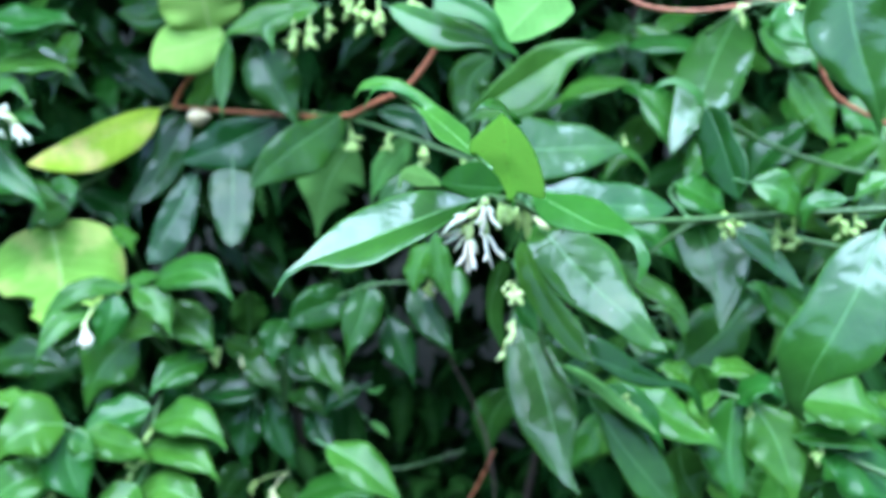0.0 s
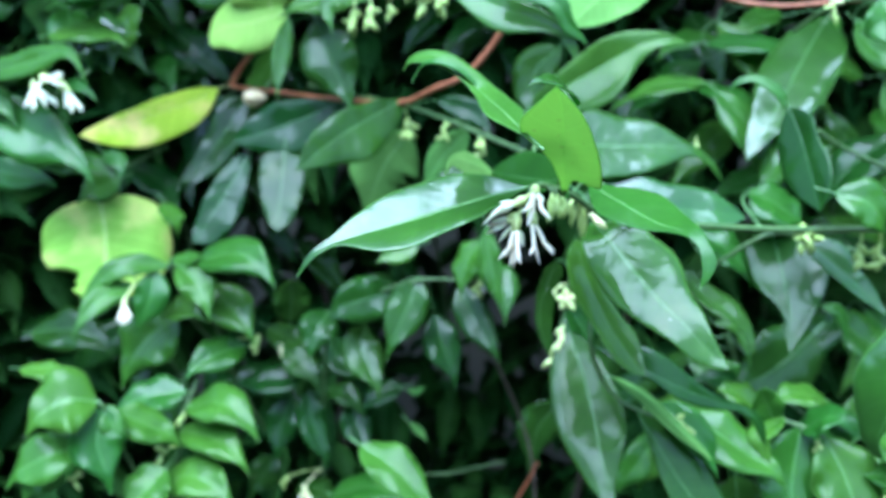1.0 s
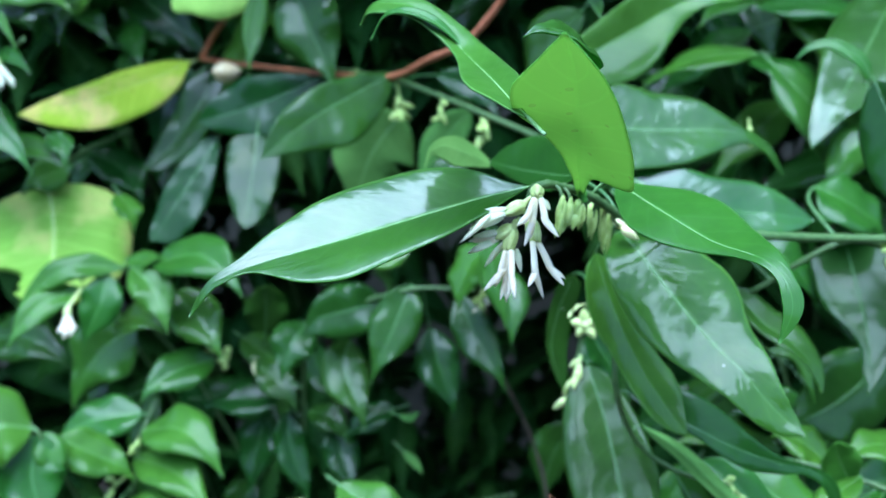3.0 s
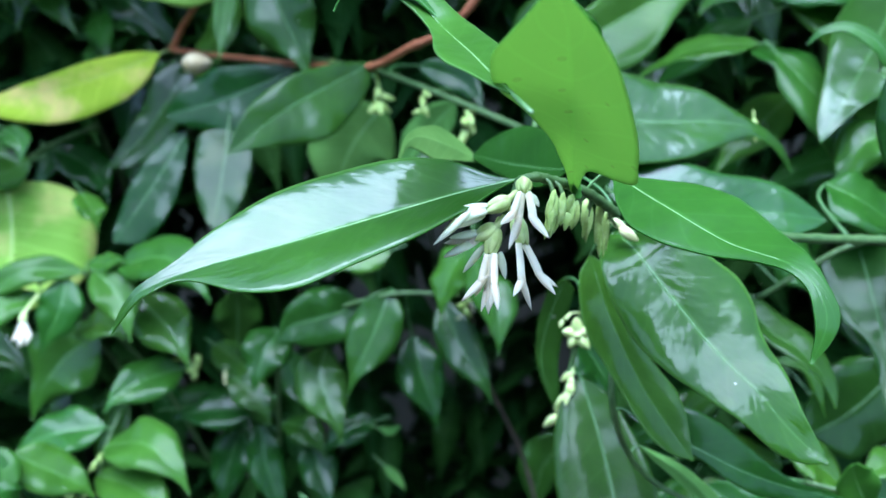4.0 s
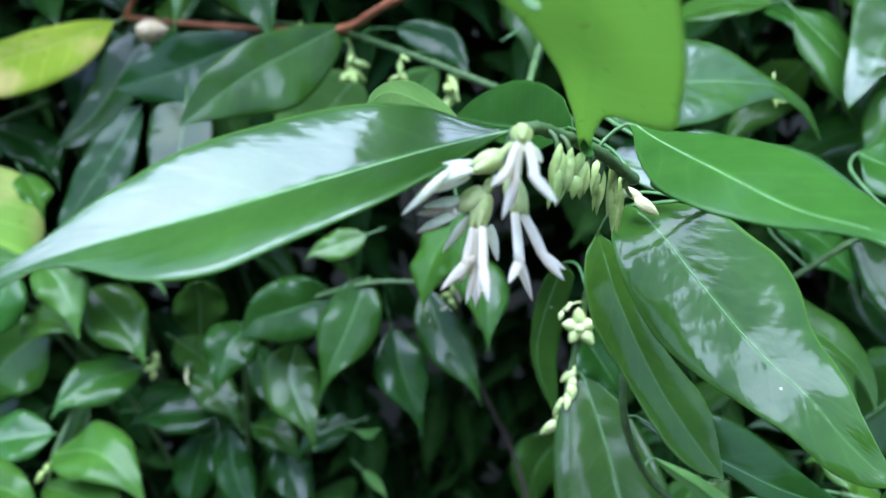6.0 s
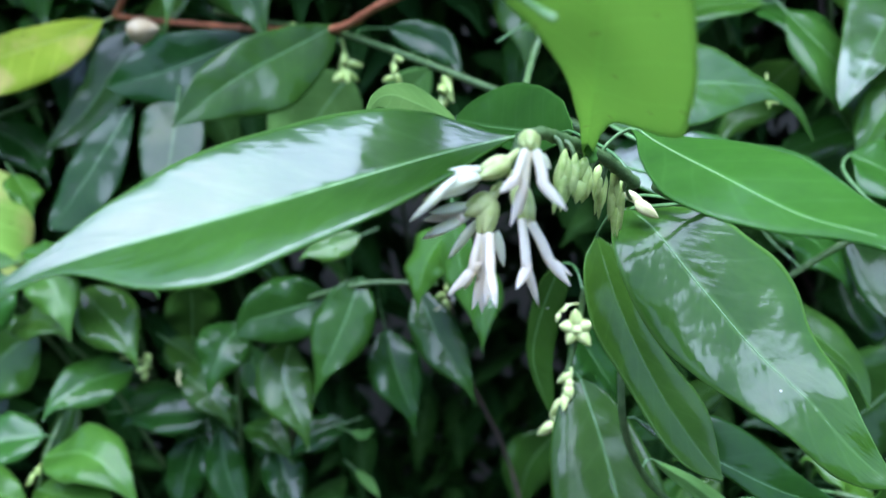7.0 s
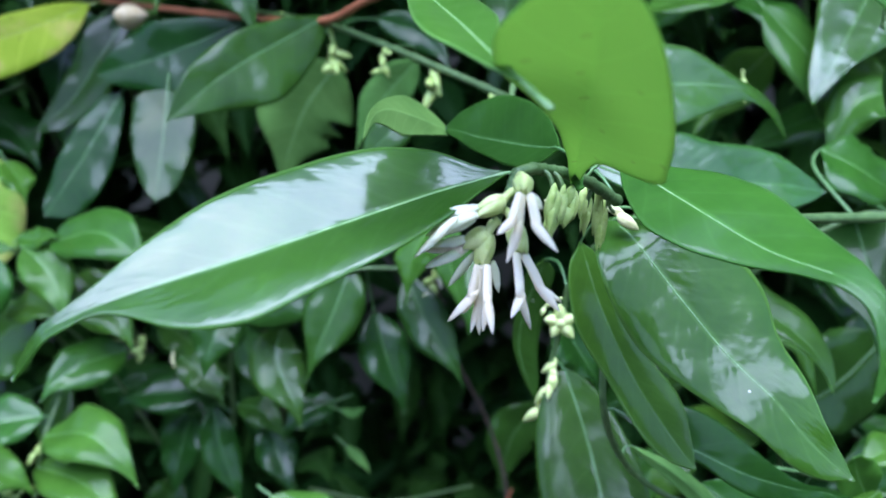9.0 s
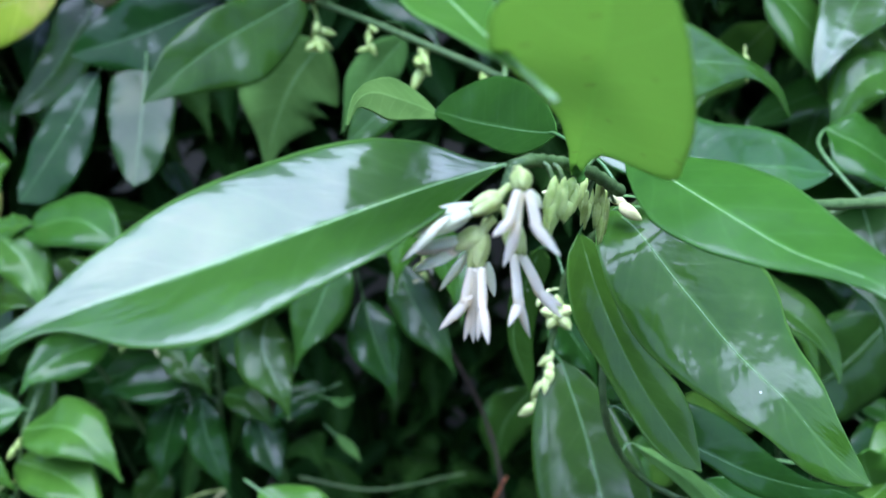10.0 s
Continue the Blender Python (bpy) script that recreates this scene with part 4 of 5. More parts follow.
leaf(rlow, [(0.1934, 0.3650, 0.6164), (0.1871, 0.3600, 0.6077), (0.1911, 0.3600, 0.5935)], 0.0235, (0.0931, -0.9747, 0.2033), skin=BRIGHT)
leaf(rlow, [(0.1566, 0.3900, 0.6614), (0.1416, 0.3850, 0.6659), (0.1300, 0.3800, 0.6620)], 0.0172, (0.1272, -0.2799, 0.9516))
bud_spike(rlow, (0.1745, 0.3520, 0.6419), (-0.3, -0.3, -1), 0.007, 5, seed=30)
bud_spike(rlow, (0.1469, 0.3650, 0.6545), (-0.3, -0.3, -1), 0.005, 3, seed=31)

# long stalk with one large broad glossy leaf in front
rnear = thing("leaf_spray", (0.1937, 0.3300, 0.7670), "long stalk with one large broad glossy leaf in front", "branch")
stem(rnear, [(0.2150, 0.3400, 0.7746), (0.1942, 0.3300, 0.7626), (0.1759, 0.3150, 0.7510)], 0.0014, 0.0009)
leaf(rnear, [(0.1714, 0.313, 0.7471), (0.1655, 0.3072, 0.7345), (0.1594, 0.3029, 0.7228), (0.152, 0.3, 0.7086), (0.1469, 0.3, 0.6976), (0.1443, 0.3013, 0.6859), (0.1443, 0.3021, 0.68), (0.1477, 0.303, 0.6739)], 0.0321, (-0.3, -0.8, 0.5), skin=WAXY, res=2, fold=6, curl=0.1, wave=0.015, margins=((0.3, 5.2, 10.3, 12.9, 14.2, 14.1, 14.6, 15.7, 14.5, 10.1, 6.2, 3.3, 0.2), (0.3, 3.6, 7.1, 10.5, 13.4, 16.0, 17.5, 15.2, 9.2, 3.1, 0.7, 0.2, 0.2)))

# evergreen side branch with drooping glossy leaves
rup = thing("upper_side_branch", (0.2116, 0.4500, 0.7804), "evergreen side branch with drooping glossy leaves", "branch")
stem(rup, [(0.2600, 0.4400, 0.8033), (0.1990, 0.4300, 0.8246), (0.1672, 0.4250, 0.8328), (0.1488, 0.4250, 0.8318), (0.1349, 0.4400, 0.8196)], 0.0013, 0.0009)
stem(rup, [(0.2676, 0.4400, 0.7443), (0.2103, 0.4400, 0.7526), (0.1667, 0.4400, 0.7668), (0.1332, 0.4300, 0.7857)], 0.0013, 0.0009)
stem(rup, [(0.2620, 0.4200, 0.7049), (0.1878, 0.4100, 0.7208), (0.1452, 0.4050, 0.7298), (0.1259, 0.4050, 0.7310), (0.0989, 0.4100, 0.7087)], 0.0013, 0.0009)
leaf(rup, [(0.1736, 0.5300, 0.8296), (0.1600, 0.5090, 0.8116), (0.1482, 0.4891, 0.7932), (0.1355, 0.4701, 0.7744), (0.1245, 0.4550, 0.7577)], 0.0370, (-0.05, -0.75, 0.62), skin=WAXY, res=2, fold=6, curl=0.1, wave=0.03, margins=((0.3, 5.9, 10.3, 13.9, 16.3, 17.4, 17.0, 14.6, 11.7, 8.9, 6.5, 3.6, 0.2), (0.3, 11.9, 16.6, 18.8, 19.6, 19.6, 19.0, 16.8, 12.0, 6.8, 3.6, 1.6, 0.2)))
leaf(rup, [(0.1269, 0.4, 0.7866), (0.1314, 0.3895, 0.7729), (0.1341, 0.3797, 0.7602), (0.1362, 0.37, 0.7479)], 0.0205, (-0.7631, -0.593, 0.2567), skin=DARK, res=2, fold=8, curl=0.1, wave=0.015, margins=((0.3, 3.6, 6.5, 9.0, 11.1, 12.2, 12.4, 11.7, 10.2, 8.2, 5.2, 2.4, 0.2), (0.3, 3.2, 5.8, 7.9, 7.7, 7.2, 7.9, 8.8, 8.6, 7.3, 5.2, 2.7, 0.2)))
leaf(rup, [(0.1259, 0.4, 0.7861), (0.123, 0.4, 0.792), (0.1176, 0.401, 0.7962), (0.1113, 0.402, 0.7982), (0.1052, 0.402, 0.7962), (0.1018, 0.402, 0.7921)], 0.0050, (0.1404, -0.9076, 0.3957), skin=BRIGHT, res=2, fold=10, curl=0.1, wave=0.015, margins=((0.3, 0.6, 1.1, 1.7, 1.9, 1.9, 1.6, 1.3, 1.1, 1.0, 0.7, 0.4, 0.2), (0.3, 2.0, 2.7, 2.9, 3.1, 3.0, 2.8, 2.4, 2.2, 1.8, 1.3, 0.7, 0.2)))
leaf(rup, [(0.1642, 0.4200, 0.8333), (0.1703, 0.4120, 0.8203), (0.1777, 0.4050, 0.8144)], 0.0248, (-0.0900, -0.8108, 0.5784), skin=BRIGHT)
leaf(rup, [(0.1640, 0.4500, 0.8226), (0.1775, 0.4500, 0.8115), (0.1963, 0.4450, 0.8073)], 0.0179, (0.1041, -0.8587, 0.5017))
leaf(rup, [(0.1720, 0.3700, 0.8494), (0.1740, 0.3620, 0.8202), (0.1864, 0.3550, 0.7844)], 0.0373, (-0.0879, -0.9747, 0.2055), res=2, skin=WAXY)
leaf(rup, [(0.1627, 0.4750, 0.7633), (0.1450, 0.4700, 0.7576), (0.1358, 0.4650, 0.7398)], 0.0219, (-0.3037, -0.7020, 0.6442))
leaf(rup, [(0.1351, 0.43, 0.726), (0.1365, 0.4169, 0.7146), (0.1378, 0.4017, 0.7013), (0.1378, 0.3934, 0.6924), (0.1361, 0.385, 0.6836)], 0.0339, (-0.246, -0.6756, 0.695), skin=DARK, res=2, fold=8, curl=0.1, wave=0.015, margins=((0.3, 11.5, 14.2, 14.2, 13.9, 13.0, 10.3, 5.6, 3.3, 2.5, 1.9, 1.1, 0.2), (0.3, 6.8, 14.0, 18.8, 20.0, 19.4, 17.2, 14.2, 10.4, 6.8, 3.9, 1.7, 0.2)))
leaf(rup, [(0.1384, 0.395, 0.7317), (0.153, 0.3891, 0.721), (0.1624, 0.3846, 0.7129), (0.1709, 0.38, 0.7048)], 0.0157, (0.1, -0.8, 0.6), skin=WAXY, res=2, fold=10, curl=0.1, wave=0.015, margins=((0.3, 2.3, 4.3, 5.0, 5.1, 5.1, 5.0, 4.5, 3.9, 2.8, 1.7, 0.8, 0.2), (0.3, 2.8, 5.9, 8.9, 10.6, 9.1, 7.0, 5.9, 5.2, 4.1, 2.5, 1.2, 0.2)))
leaf(rup, [(0.0929, 0.41, 0.7098), (0.1022, 0.4007, 0.7011), (0.11, 0.3943, 0.6974), (0.1172, 0.3898, 0.6914), (0.1214, 0.385, 0.6825)], 0.0135, (0.1206, -0.5198, 0.8457), res=2, fold=10, curl=0.1, wave=0.015, skin=DARK, margins=((0.3, 2.2, 4.0, 4.5, 4.7, 4.8, 4.7, 4.1, 3.4, 2.2, 1.1, 0.3, 0.2), (0.3, 4.6, 6.3, 7.1, 8.0, 8.7, 8.8, 8.0, 6.2, 4.5, 3.3, 1.7, 0.2)))
leaf(rup, [(0.1103, 0.4200, 0.6842), (0.1218, 0.4200, 0.6829), (0.1286, 0.4150, 0.6681)], 0.0061, (0.2201, -0.8330, 0.5075), skin=BRIGHT)
leaf(rup, [(0.1407, 0.3700, 0.7553), (0.1535, 0.3680, 0.7520), (0.1650, 0.3700, 0.7389)], 0.0193, (0.2728, -0.8736, 0.4030))
leaf(rup, [(0.1800, 0.3650, 0.7497), (0.1648, 0.3650, 0.7477), (0.1626, 0.3650, 0.7373)], 0.0101, (-0.4299, -0.6721, 0.6029))
leaf(rup, [(0.1883, 0.3450, 0.7627), (0.1809, 0.3450, 0.7592), (0.1741, 0.3450, 0.7539)], 0.0116, (-0.4444, -0.5328, 0.7201))
leaf(rup, [(0.1228, 0.4350, 0.7457), (0.1347, 0.4300, 0.7407), (0.1500, 0.4300, 0.7313)], 0.0336, (0.3283, -0.5066, 0.7972))
leaf(rup, [(0.1570, 0.4200, 0.6966), (0.1662, 0.4200, 0.6937), (0.1718, 0.4200, 0.6799)], 0.0069, (0.3033, -0.9142, 0.2688), skin=BRIGHT)
leaf(rup, [(0.1735, 0.4750, 0.6676), (0.1539, 0.4650, 0.6497), (0.1303, 0.4550, 0.6380)], 0.0411, (0.2393, -0.9299, 0.2794), skin=DARK)
leaf(rup, [(0.0988, 0.4300, 0.7245), (0.1123, 0.4250, 0.7198), (0.1260, 0.4200, 0.7065)], 0.0219, (0.2774, -0.5982, 0.7518))
leaf(rup, [(0.1840, 0.3900, 0.8113), (0.1893, 0.3850, 0.8101), (0.1975, 0.3800, 0.8136)], 0.0110, (-0.5842, -0.6843, 0.4364), skin=BRIGHT)
leaf(rup, [(0.2003, 0.4800, 0.7722), (0.1843, 0.4750, 0.7603), (0.1661, 0.4700, 0.7392)], 0.0295, (-0.4951, -0.5458, 0.6761), skin=DARK)
leaf(rup, [(0.1988, 0.5000, 0.7992), (0.2130, 0.5000, 0.7803), (0.2258, 0.4950, 0.7584)], 0.0269, (0.2685, -0.9182, 0.2911))
leaf(rup, [(0.2125, 0.4600, 0.7827), (0.2224, 0.4550, 0.7786), (0.2313, 0.4500, 0.7689)], 0.0250, (-0.0113, -0.8155, 0.5786), skin=BRIGHT)
leaf(rup, [(0.2439, 0.4800, 0.7631), (0.2265, 0.4800, 0.7537), (0.2057, 0.4700, 0.7394)], 0.0316, (-0.4471, -0.2962, 0.8440))
leaf(rup, [(0.1832, 0.4700, 0.6784), (0.1999, 0.4700, 0.6654), (0.2125, 0.4600, 0.6588)], 0.0309, (0.2838, -0.6139, 0.7366), skin=DARK)
leaf(rup, [(0.2218, 0.5000, 0.7546), (0.2102, 0.5000, 0.7415), (0.1987, 0.4900, 0.7233)], 0.0225, (-0.6219, -0.4853, 0.6146))
bud_spike(rup, (0.1466, 0.4250, 0.8336), (0.05, -0.3, -1), 0.008, 7, seed=40, open_share=0.3)
bud_spike(rup, (0.1693, 0.4200, 0.8345), (0.05, -0.3, -1), 0.008, 7, seed=41, open_share=0.3)
bud_spike(rup, (0.0987, 0.4500, 0.7656), (0.05, -0.3, -1), 0.006, 5, seed=42)

# overhanging evergreen branch with large glossy leaves and buds
top = thing("overhanging_branch", (0.0359, 0.4200, 0.8652), "overhanging evergreen branch with large glossy leaves and buds", "branch")
stem(top, [(-0.0194, 0.4500, 0.8800), (0.0227, 0.4100, 0.8616), (0.0505, 0.4000, 0.8507), (0.0871, 0.4100, 0.8490), (0.1318, 0.4400, 0.8673)], 0.0015, 0.0012)
leaf(top, [(-0.019, 0.41, 0.8314), (-0.0001, 0.4008, 0.8234), (0.0154, 0.3966, 0.8188), (0.0282, 0.3936, 0.8129), (0.0366, 0.391, 0.8022)], 0.0171, (-0.1389, -0.913, 0.3835), res=2, fold=12, curl=0.1, wave=0.015, margins=((0.3, 3.5, 5.5, 7.2, 9.0, 10.6, 10.1, 7.7, 4.2, 1.6, 0.8, 0.5, 0.2), (0.3, 3.2, 4.7, 5.6, 6.4, 6.5, 6.1, 5.4, 4.6, 3.7, 3.5, 3.0, 0.2)))
leaf(top, [(0.057, 0.4, 0.841), (0.0457, 0.3953, 0.8291), (0.0369, 0.3917, 0.8199), (0.0326, 0.39, 0.8155)], 0.0286, (-0.1707, 0.9517, -0.2553), res=2, fold=6, curl=0.1, wave=0.015, below=PALE, margins=((0.3, 11.8, 14.7, 14.7, 14.5, 13.5, 12.3, 11.0, 9.2, 7.2, 5.0, 2.5, 0.2), (0.3, 2.1, 4.4, 7.2, 10.4, 13.8, 16.3, 16.3, 14.9, 11.4, 7.4, 3.5, 0.2)))
leaf(top, [(0.0028, 0.395, 0.8355), (0.018, 0.3903, 0.8296), (0.028, 0.3884, 0.823), (0.0331, 0.3891, 0.8158), (0.0408, 0.39, 0.8084)], 0.0126, (0.1243, -0.9421, 0.3115), skin=BRIGHT, res=2, fold=14, curl=0.1, wave=0.015, margins=((0.3, 6.3, 8.3, 8.5, 7.6, 6.0, 4.7, 4.2, 4.0, 4.0, 2.2, 0.8, 0.2), (0.3, 1.3, 2.5, 3.9, 5.0, 6.0, 5.8, 4.6, 3.0, 2.2, 1.4, 0.7, 0.2)))
leaf(top, [(0.0180, 0.4250, 0.7789), (0.0345, 0.4265, 0.7903), (0.0510, 0.4285, 0.8007), (0.0648, 0.4307, 0.8093), (0.0759, 0.4329, 0.8131), (0.0873, 0.4350, 0.8123)], 0.0286, (-0.06, -0.95, 0.30), res=2, fold=22, curl=0.1, wave=0.03, skin=BRIGHT, margins=((0.3, 5.8, 10.3, 14.5, 17.7, 18.5, 15.7, 10.8, 6.8, 4.6, 3.2, 1.7, 0.2), (0.3, 3.3, 5.2, 6.8, 8.6, 10.1, 10.7, 10.1, 8.2, 5.1, 2.7, 1.2, 0.2)))
stem(top, [(0.0261, 0.4050, 0.7801), (0.0234, 0.4000, 0.7724), (0.0215, 0.3800, 0.7621)], 0.0011, 0.0009)
leaf(top, [(0.0299, 0.5000, 0.8085), (0.0171, 0.5000, 0.7927), (0.0206, 0.4900, 0.7678)], 0.0263, (-0.2834, -0.9144, 0.2890), skin=DARK)

# dark evergreen branch carrying green bud clusters
upper = thing("budding_branch", (0.0168, 0.4400, 0.7559), "dark evergreen branch carrying green bud clusters", "branch")
stem(upper, [(0.0512, 0.4000, 0.7477), (0.0195, 0.4350, 0.7566), (-0.0056, 0.4550, 0.7634), (-0.0299, 0.4720, 0.7697), (-0.0531, 0.4880, 0.7745), (-0.0855, 0.5100, 0.7768), (-0.1171, 0.5300, 0.7808)], 0.0014, 0.0009)
leaf(upper, [(-0.0522, 0.4880, 0.7773), (-0.0664, 0.4707, 0.7676), (-0.0792, 0.4554, 0.7584), (-0.0890, 0.4437, 0.7492), (-0.0962, 0.4350, 0.7415)], 0.0292, (0.55, -0.72, 0.4), skin=DARK, res=2, fold=10, curl=0.1, wave=0.035, margins=((0.3, 2.2, 4.5, 6.7, 8.4, 9.8, 10.7, 10.7, 9.9, 8.1, 5.4, 2.6, 0.2), (0.3, 4.2, 8.6, 12.3, 15.5, 17.7, 18.5, 16.7, 12.8, 8.5, 4.9, 2.2, 0.2)))
leaf(upper, [(-0.0924, 0.5200, 0.7734), (-0.1128, 0.5168, 0.7634), (-0.1330, 0.5130, 0.7545), (-0.1560, 0.5080, 0.7471)], 0.0328, (0.12, -0.9, 0.3), skin=SHINING, res=2, fold=10, curl=0.1, wave=0.035, margins=((0.3, 2.6, 4.8, 7.2, 9.9, 12.3, 14.4, 15.7, 14.3, 11.3, 7.7, 4.0, 0.2), (0.3, 8.0, 12.3, 15.6, 18.6, 19.2, 18.4, 16.6, 13.7, 10.7, 7.4, 3.9, 0.2)))
leaf(upper, [(-0.0522, 0.5100, 0.7573), (-0.0646, 0.5050, 0.7387), (-0.0738, 0.5000, 0.7109)], 0.0416, (0.1971, -0.9733, 0.1179), skin=DULL, bites=[(0.45, -0.4, 0.06), (0.6, -0.25, 0.05)], fold=4)
leaf(upper, [(-0.0157, 0.4850, 0.7629), (-0.0295, 0.4850, 0.7463), (-0.0383, 0.4800, 0.7304)], 0.0183, (-0.0379, -0.9834, 0.1776), skin=DULL)
leaf(upper, [(-0.1065, 0.5050, 0.8174), (-0.0942, 0.4950, 0.7946), (-0.0796, 0.4870, 0.7733)], 0.0335, (-0.1176, -0.9425, 0.3127), skin=DARK)
leaf(upper, [(-0.1282, 0.5250, 0.8190), (-0.1310, 0.5200, 0.7959), (-0.1309, 0.5120, 0.7740)], 0.0119, (0.1813, -0.9476, 0.2629))
leaf(upper, [(-0.1238, 0.5050, 0.7432), (-0.1218, 0.4953, 0.7304), (-0.1206, 0.4857, 0.7153), (-0.1193, 0.4760, 0.7016)], 0.0268, (0.12, -0.66, 0.6), skin=SHINING, res=2, fold=10, curl=0.1, wave=0.035, margins=((0.3, 9.7, 12.9, 13.8, 13.7, 13.3, 12.5, 11.2, 9.7, 7.7, 5.4, 3.0, 0.2), (0.3, 5.2, 10.0, 12.2, 13.1, 13.1, 12.7, 12.1, 11.0, 9.6, 7.5, 4.8, 0.2)))
leaf(upper, [(-0.1484, 0.5150, 0.7394), (-0.1549, 0.5050, 0.7235), (-0.1629, 0.4950, 0.7063), (-0.1718, 0.4850, 0.6895)], 0.0233, (0.2, -0.66, 0.6), skin=SHINING, res=2, fold=10, curl=0.1, wave=0.035, margins=((0.3, 4.3, 7.1, 8.7, 9.8, 10.0, 9.7, 9.1, 8.0, 6.4, 4.6, 2.6, 0.2), (0.3, 2.7, 4.8, 6.9, 9.3, 11.6, 13.2, 14.2, 14.7, 13.7, 11.8, 8.0, 0.2)))
leaf(upper, [(-0.0345, 0.5000, 0.7768), (-0.0164, 0.5000, 0.7719), (-0.0032, 0.4900, 0.7618)], 0.0151, (-0.1148, -0.9206, 0.3732), skin=DARK)
leaf(upper, [(-0.0107, 0.4600, 0.7478), (-0.0206, 0.4550, 0.7396), (-0.0330, 0.4500, 0.7259)], 0.0145, (-0.0491, -0.8884, 0.4564), skin=DARK)
leaf(upper, [(-0.1669, 0.5650, 0.7701), (-0.1752, 0.5550, 0.7524), (-0.1862, 0.5450, 0.7315), (-0.2011, 0.5350, 0.7156)], 0.0236, (0.2, -0.66, 0.6), skin=SHINING, res=2, fold=10, curl=0.1, wave=0.035, margins=((0.3, 6.6, 11.3, 13.0, 12.4, 11.2, 10.3, 9.4, 8.0, 5.8, 3.6, 1.6, 0.2), (0.3, 4.4, 7.3, 9.5, 11.2, 12.3, 12.6, 11.9, 11.1, 9.4, 7.4, 4.0, 0.2)))
leaf(upper, [(-0.2078, 0.6000, 0.7744), (-0.2274, 0.5980, 0.7791), (-0.2492, 0.5950, 0.7727)], 0.0239, (0.0626, -0.7453, 0.6638), skin=WAXY, wave=0.06)
leaf(upper, [(-0.0679, 0.5000, 0.8366), (-0.0944, 0.4950, 0.8303), (-0.1241, 0.4900, 0.8203)], 0.0213, (0.0050, -0.8600, 0.5103), skin=BRIGHT)
leaf(upper, [(-0.0784, 0.4800, 0.8327), (-0.0916, 0.4750, 0.8251), (-0.0879, 0.4700, 0.8116)], 0.0103, (0.0591, -0.9118, 0.4064), skin=BRIGHT)
leaf(upper, [(-0.1831, 0.5700, 0.7678), (-0.1977, 0.5650, 0.7532), (-0.2057, 0.5600, 0.7235)], 0.0338, (-0.1897, -0.9325, 0.3074), skin=SHINING)
bud_spike(upper, (-0.0493, 0.4880, 0.7667), (0.05, -0.3, -1), 0.01, 10, seed=50)
bud_spike(upper, (-0.0743, 0.5050, 0.7776), (0.05, -0.3, -1), 0.008, 6, seed=51)
bud_spike(upper, (-0.0267, 0.4700, 0.7672), (0.05, -0.3, -1), 0.008, 6, seed=52)
bud_spike(upper, (-0.0073, 0.4580, 0.7644), (0.05, -0.3, -1), 0.011, 11, seed=53)
bud_spike(upper, (0.0142, 0.4400, 0.7570), (0.05, -0.3, -1), 0.008, 5, seed=54)
bud_spike(top, (-0.0798, 0.4850, 0.8238), (0.05, -0.3, -1), 0.01, 10, seed=60)
bud_spike(top, (-0.0700, 0.4800, 0.8252), (0.05, -0.3, -1), 0.01, 10, seed=61)
bud_spike(top, (-0.0591, 0.4750, 0.8295), (0.05, -0.3, -1), 0.009, 8, seed=62)
bud_spike(top, (-0.0380, 0.4550, 0.8343), (0.05, -0.3, -1), 0.011, 11, seed=63)
bud_spike(top, (-0.0287, 0.4500, 0.8326), (0.05, -0.3, -1), 0.01, 10, seed=64)
bud_spike(top, (-0.0444, 0.4600, 0.8402), (0.05, -0.3, -1), 0.01, 10, seed=65)
bud_spike(top, (-0.0113, 0.4500, 0.8367), (0.05, -0.3, -1), 0.01, 10, seed=66)

# climbing vine with red-brown stem and round pale leaves
vine = thing("climbing_vine", (-0.0012, 0.4500, 0.8100), "climbing vine with red-brown stem and round pale leaves", "vine")
stem(vine, [(0.0235, 0.4400, 0.8402), (0.0071, 0.4450, 0.8260), (-0.0012, 0.4500, 0.8100), (-0.0151, 0.4550, 0.7930), (-0.0323, 0.4650, 0.7846), (-0.0558, 0.4870, 0.7750), (-0.1010, 0.5200, 0.7741), (-0.1425, 0.5450, 0.7749), (-0.1774, 0.5620, 0.7763)], 0.0016, 0.0014, RED_STEM)
stem(vine, [(-0.1774, 0.5620, 0.7763), (-0.1672, 0.5550, 0.7894), (-0.1555, 0.5450, 0.7997), (-0.1474, 0.5400, 0.8096)], 0.0017, 0.0012, RED_STEM)
stem(vine, [(0.0910, 0.4500, 0.8419), (0.1055, 0.4500, 0.8337), (0.1268, 0.4500, 0.8309), (0.1492, 0.4450, 0.8328), (0.1854, 0.4400, 0.8383)], 0.0012, 0.001, RED_STEM)
stem(vine, [(0.1854, 0.4400, 0.8383), (0.1823, 0.4200, 0.8114), (0.1916, 0.4200, 0.7917), (0.2144, 0.4250, 0.7794), (0.2426, 0.4300, 0.7708)], 0.0012, 0.0011, RED_STEM)
leaf(vine, [(-0.1426, 0.5380, 0.8237), (-0.1428, 0.5300, 0.8384), (-0.1440, 0.5250, 0.8591)], 0.0520, (0.4744, -0.8322, -0.2871), skin=LIME, shape=(0.5, 0.5), fold=5, rib=SEPAL)
leaf(vine, [(-0.1348, 0.5400, 0.8227), (-0.1547, 0.5280, 0.8145), (-0.1743, 0.5200, 0.8111)], 0.0351, (0.3361, -0.8706, 0.3592), skin=LIME, shape=(0.5, 0.5), fold=6, rib=SEPAL)
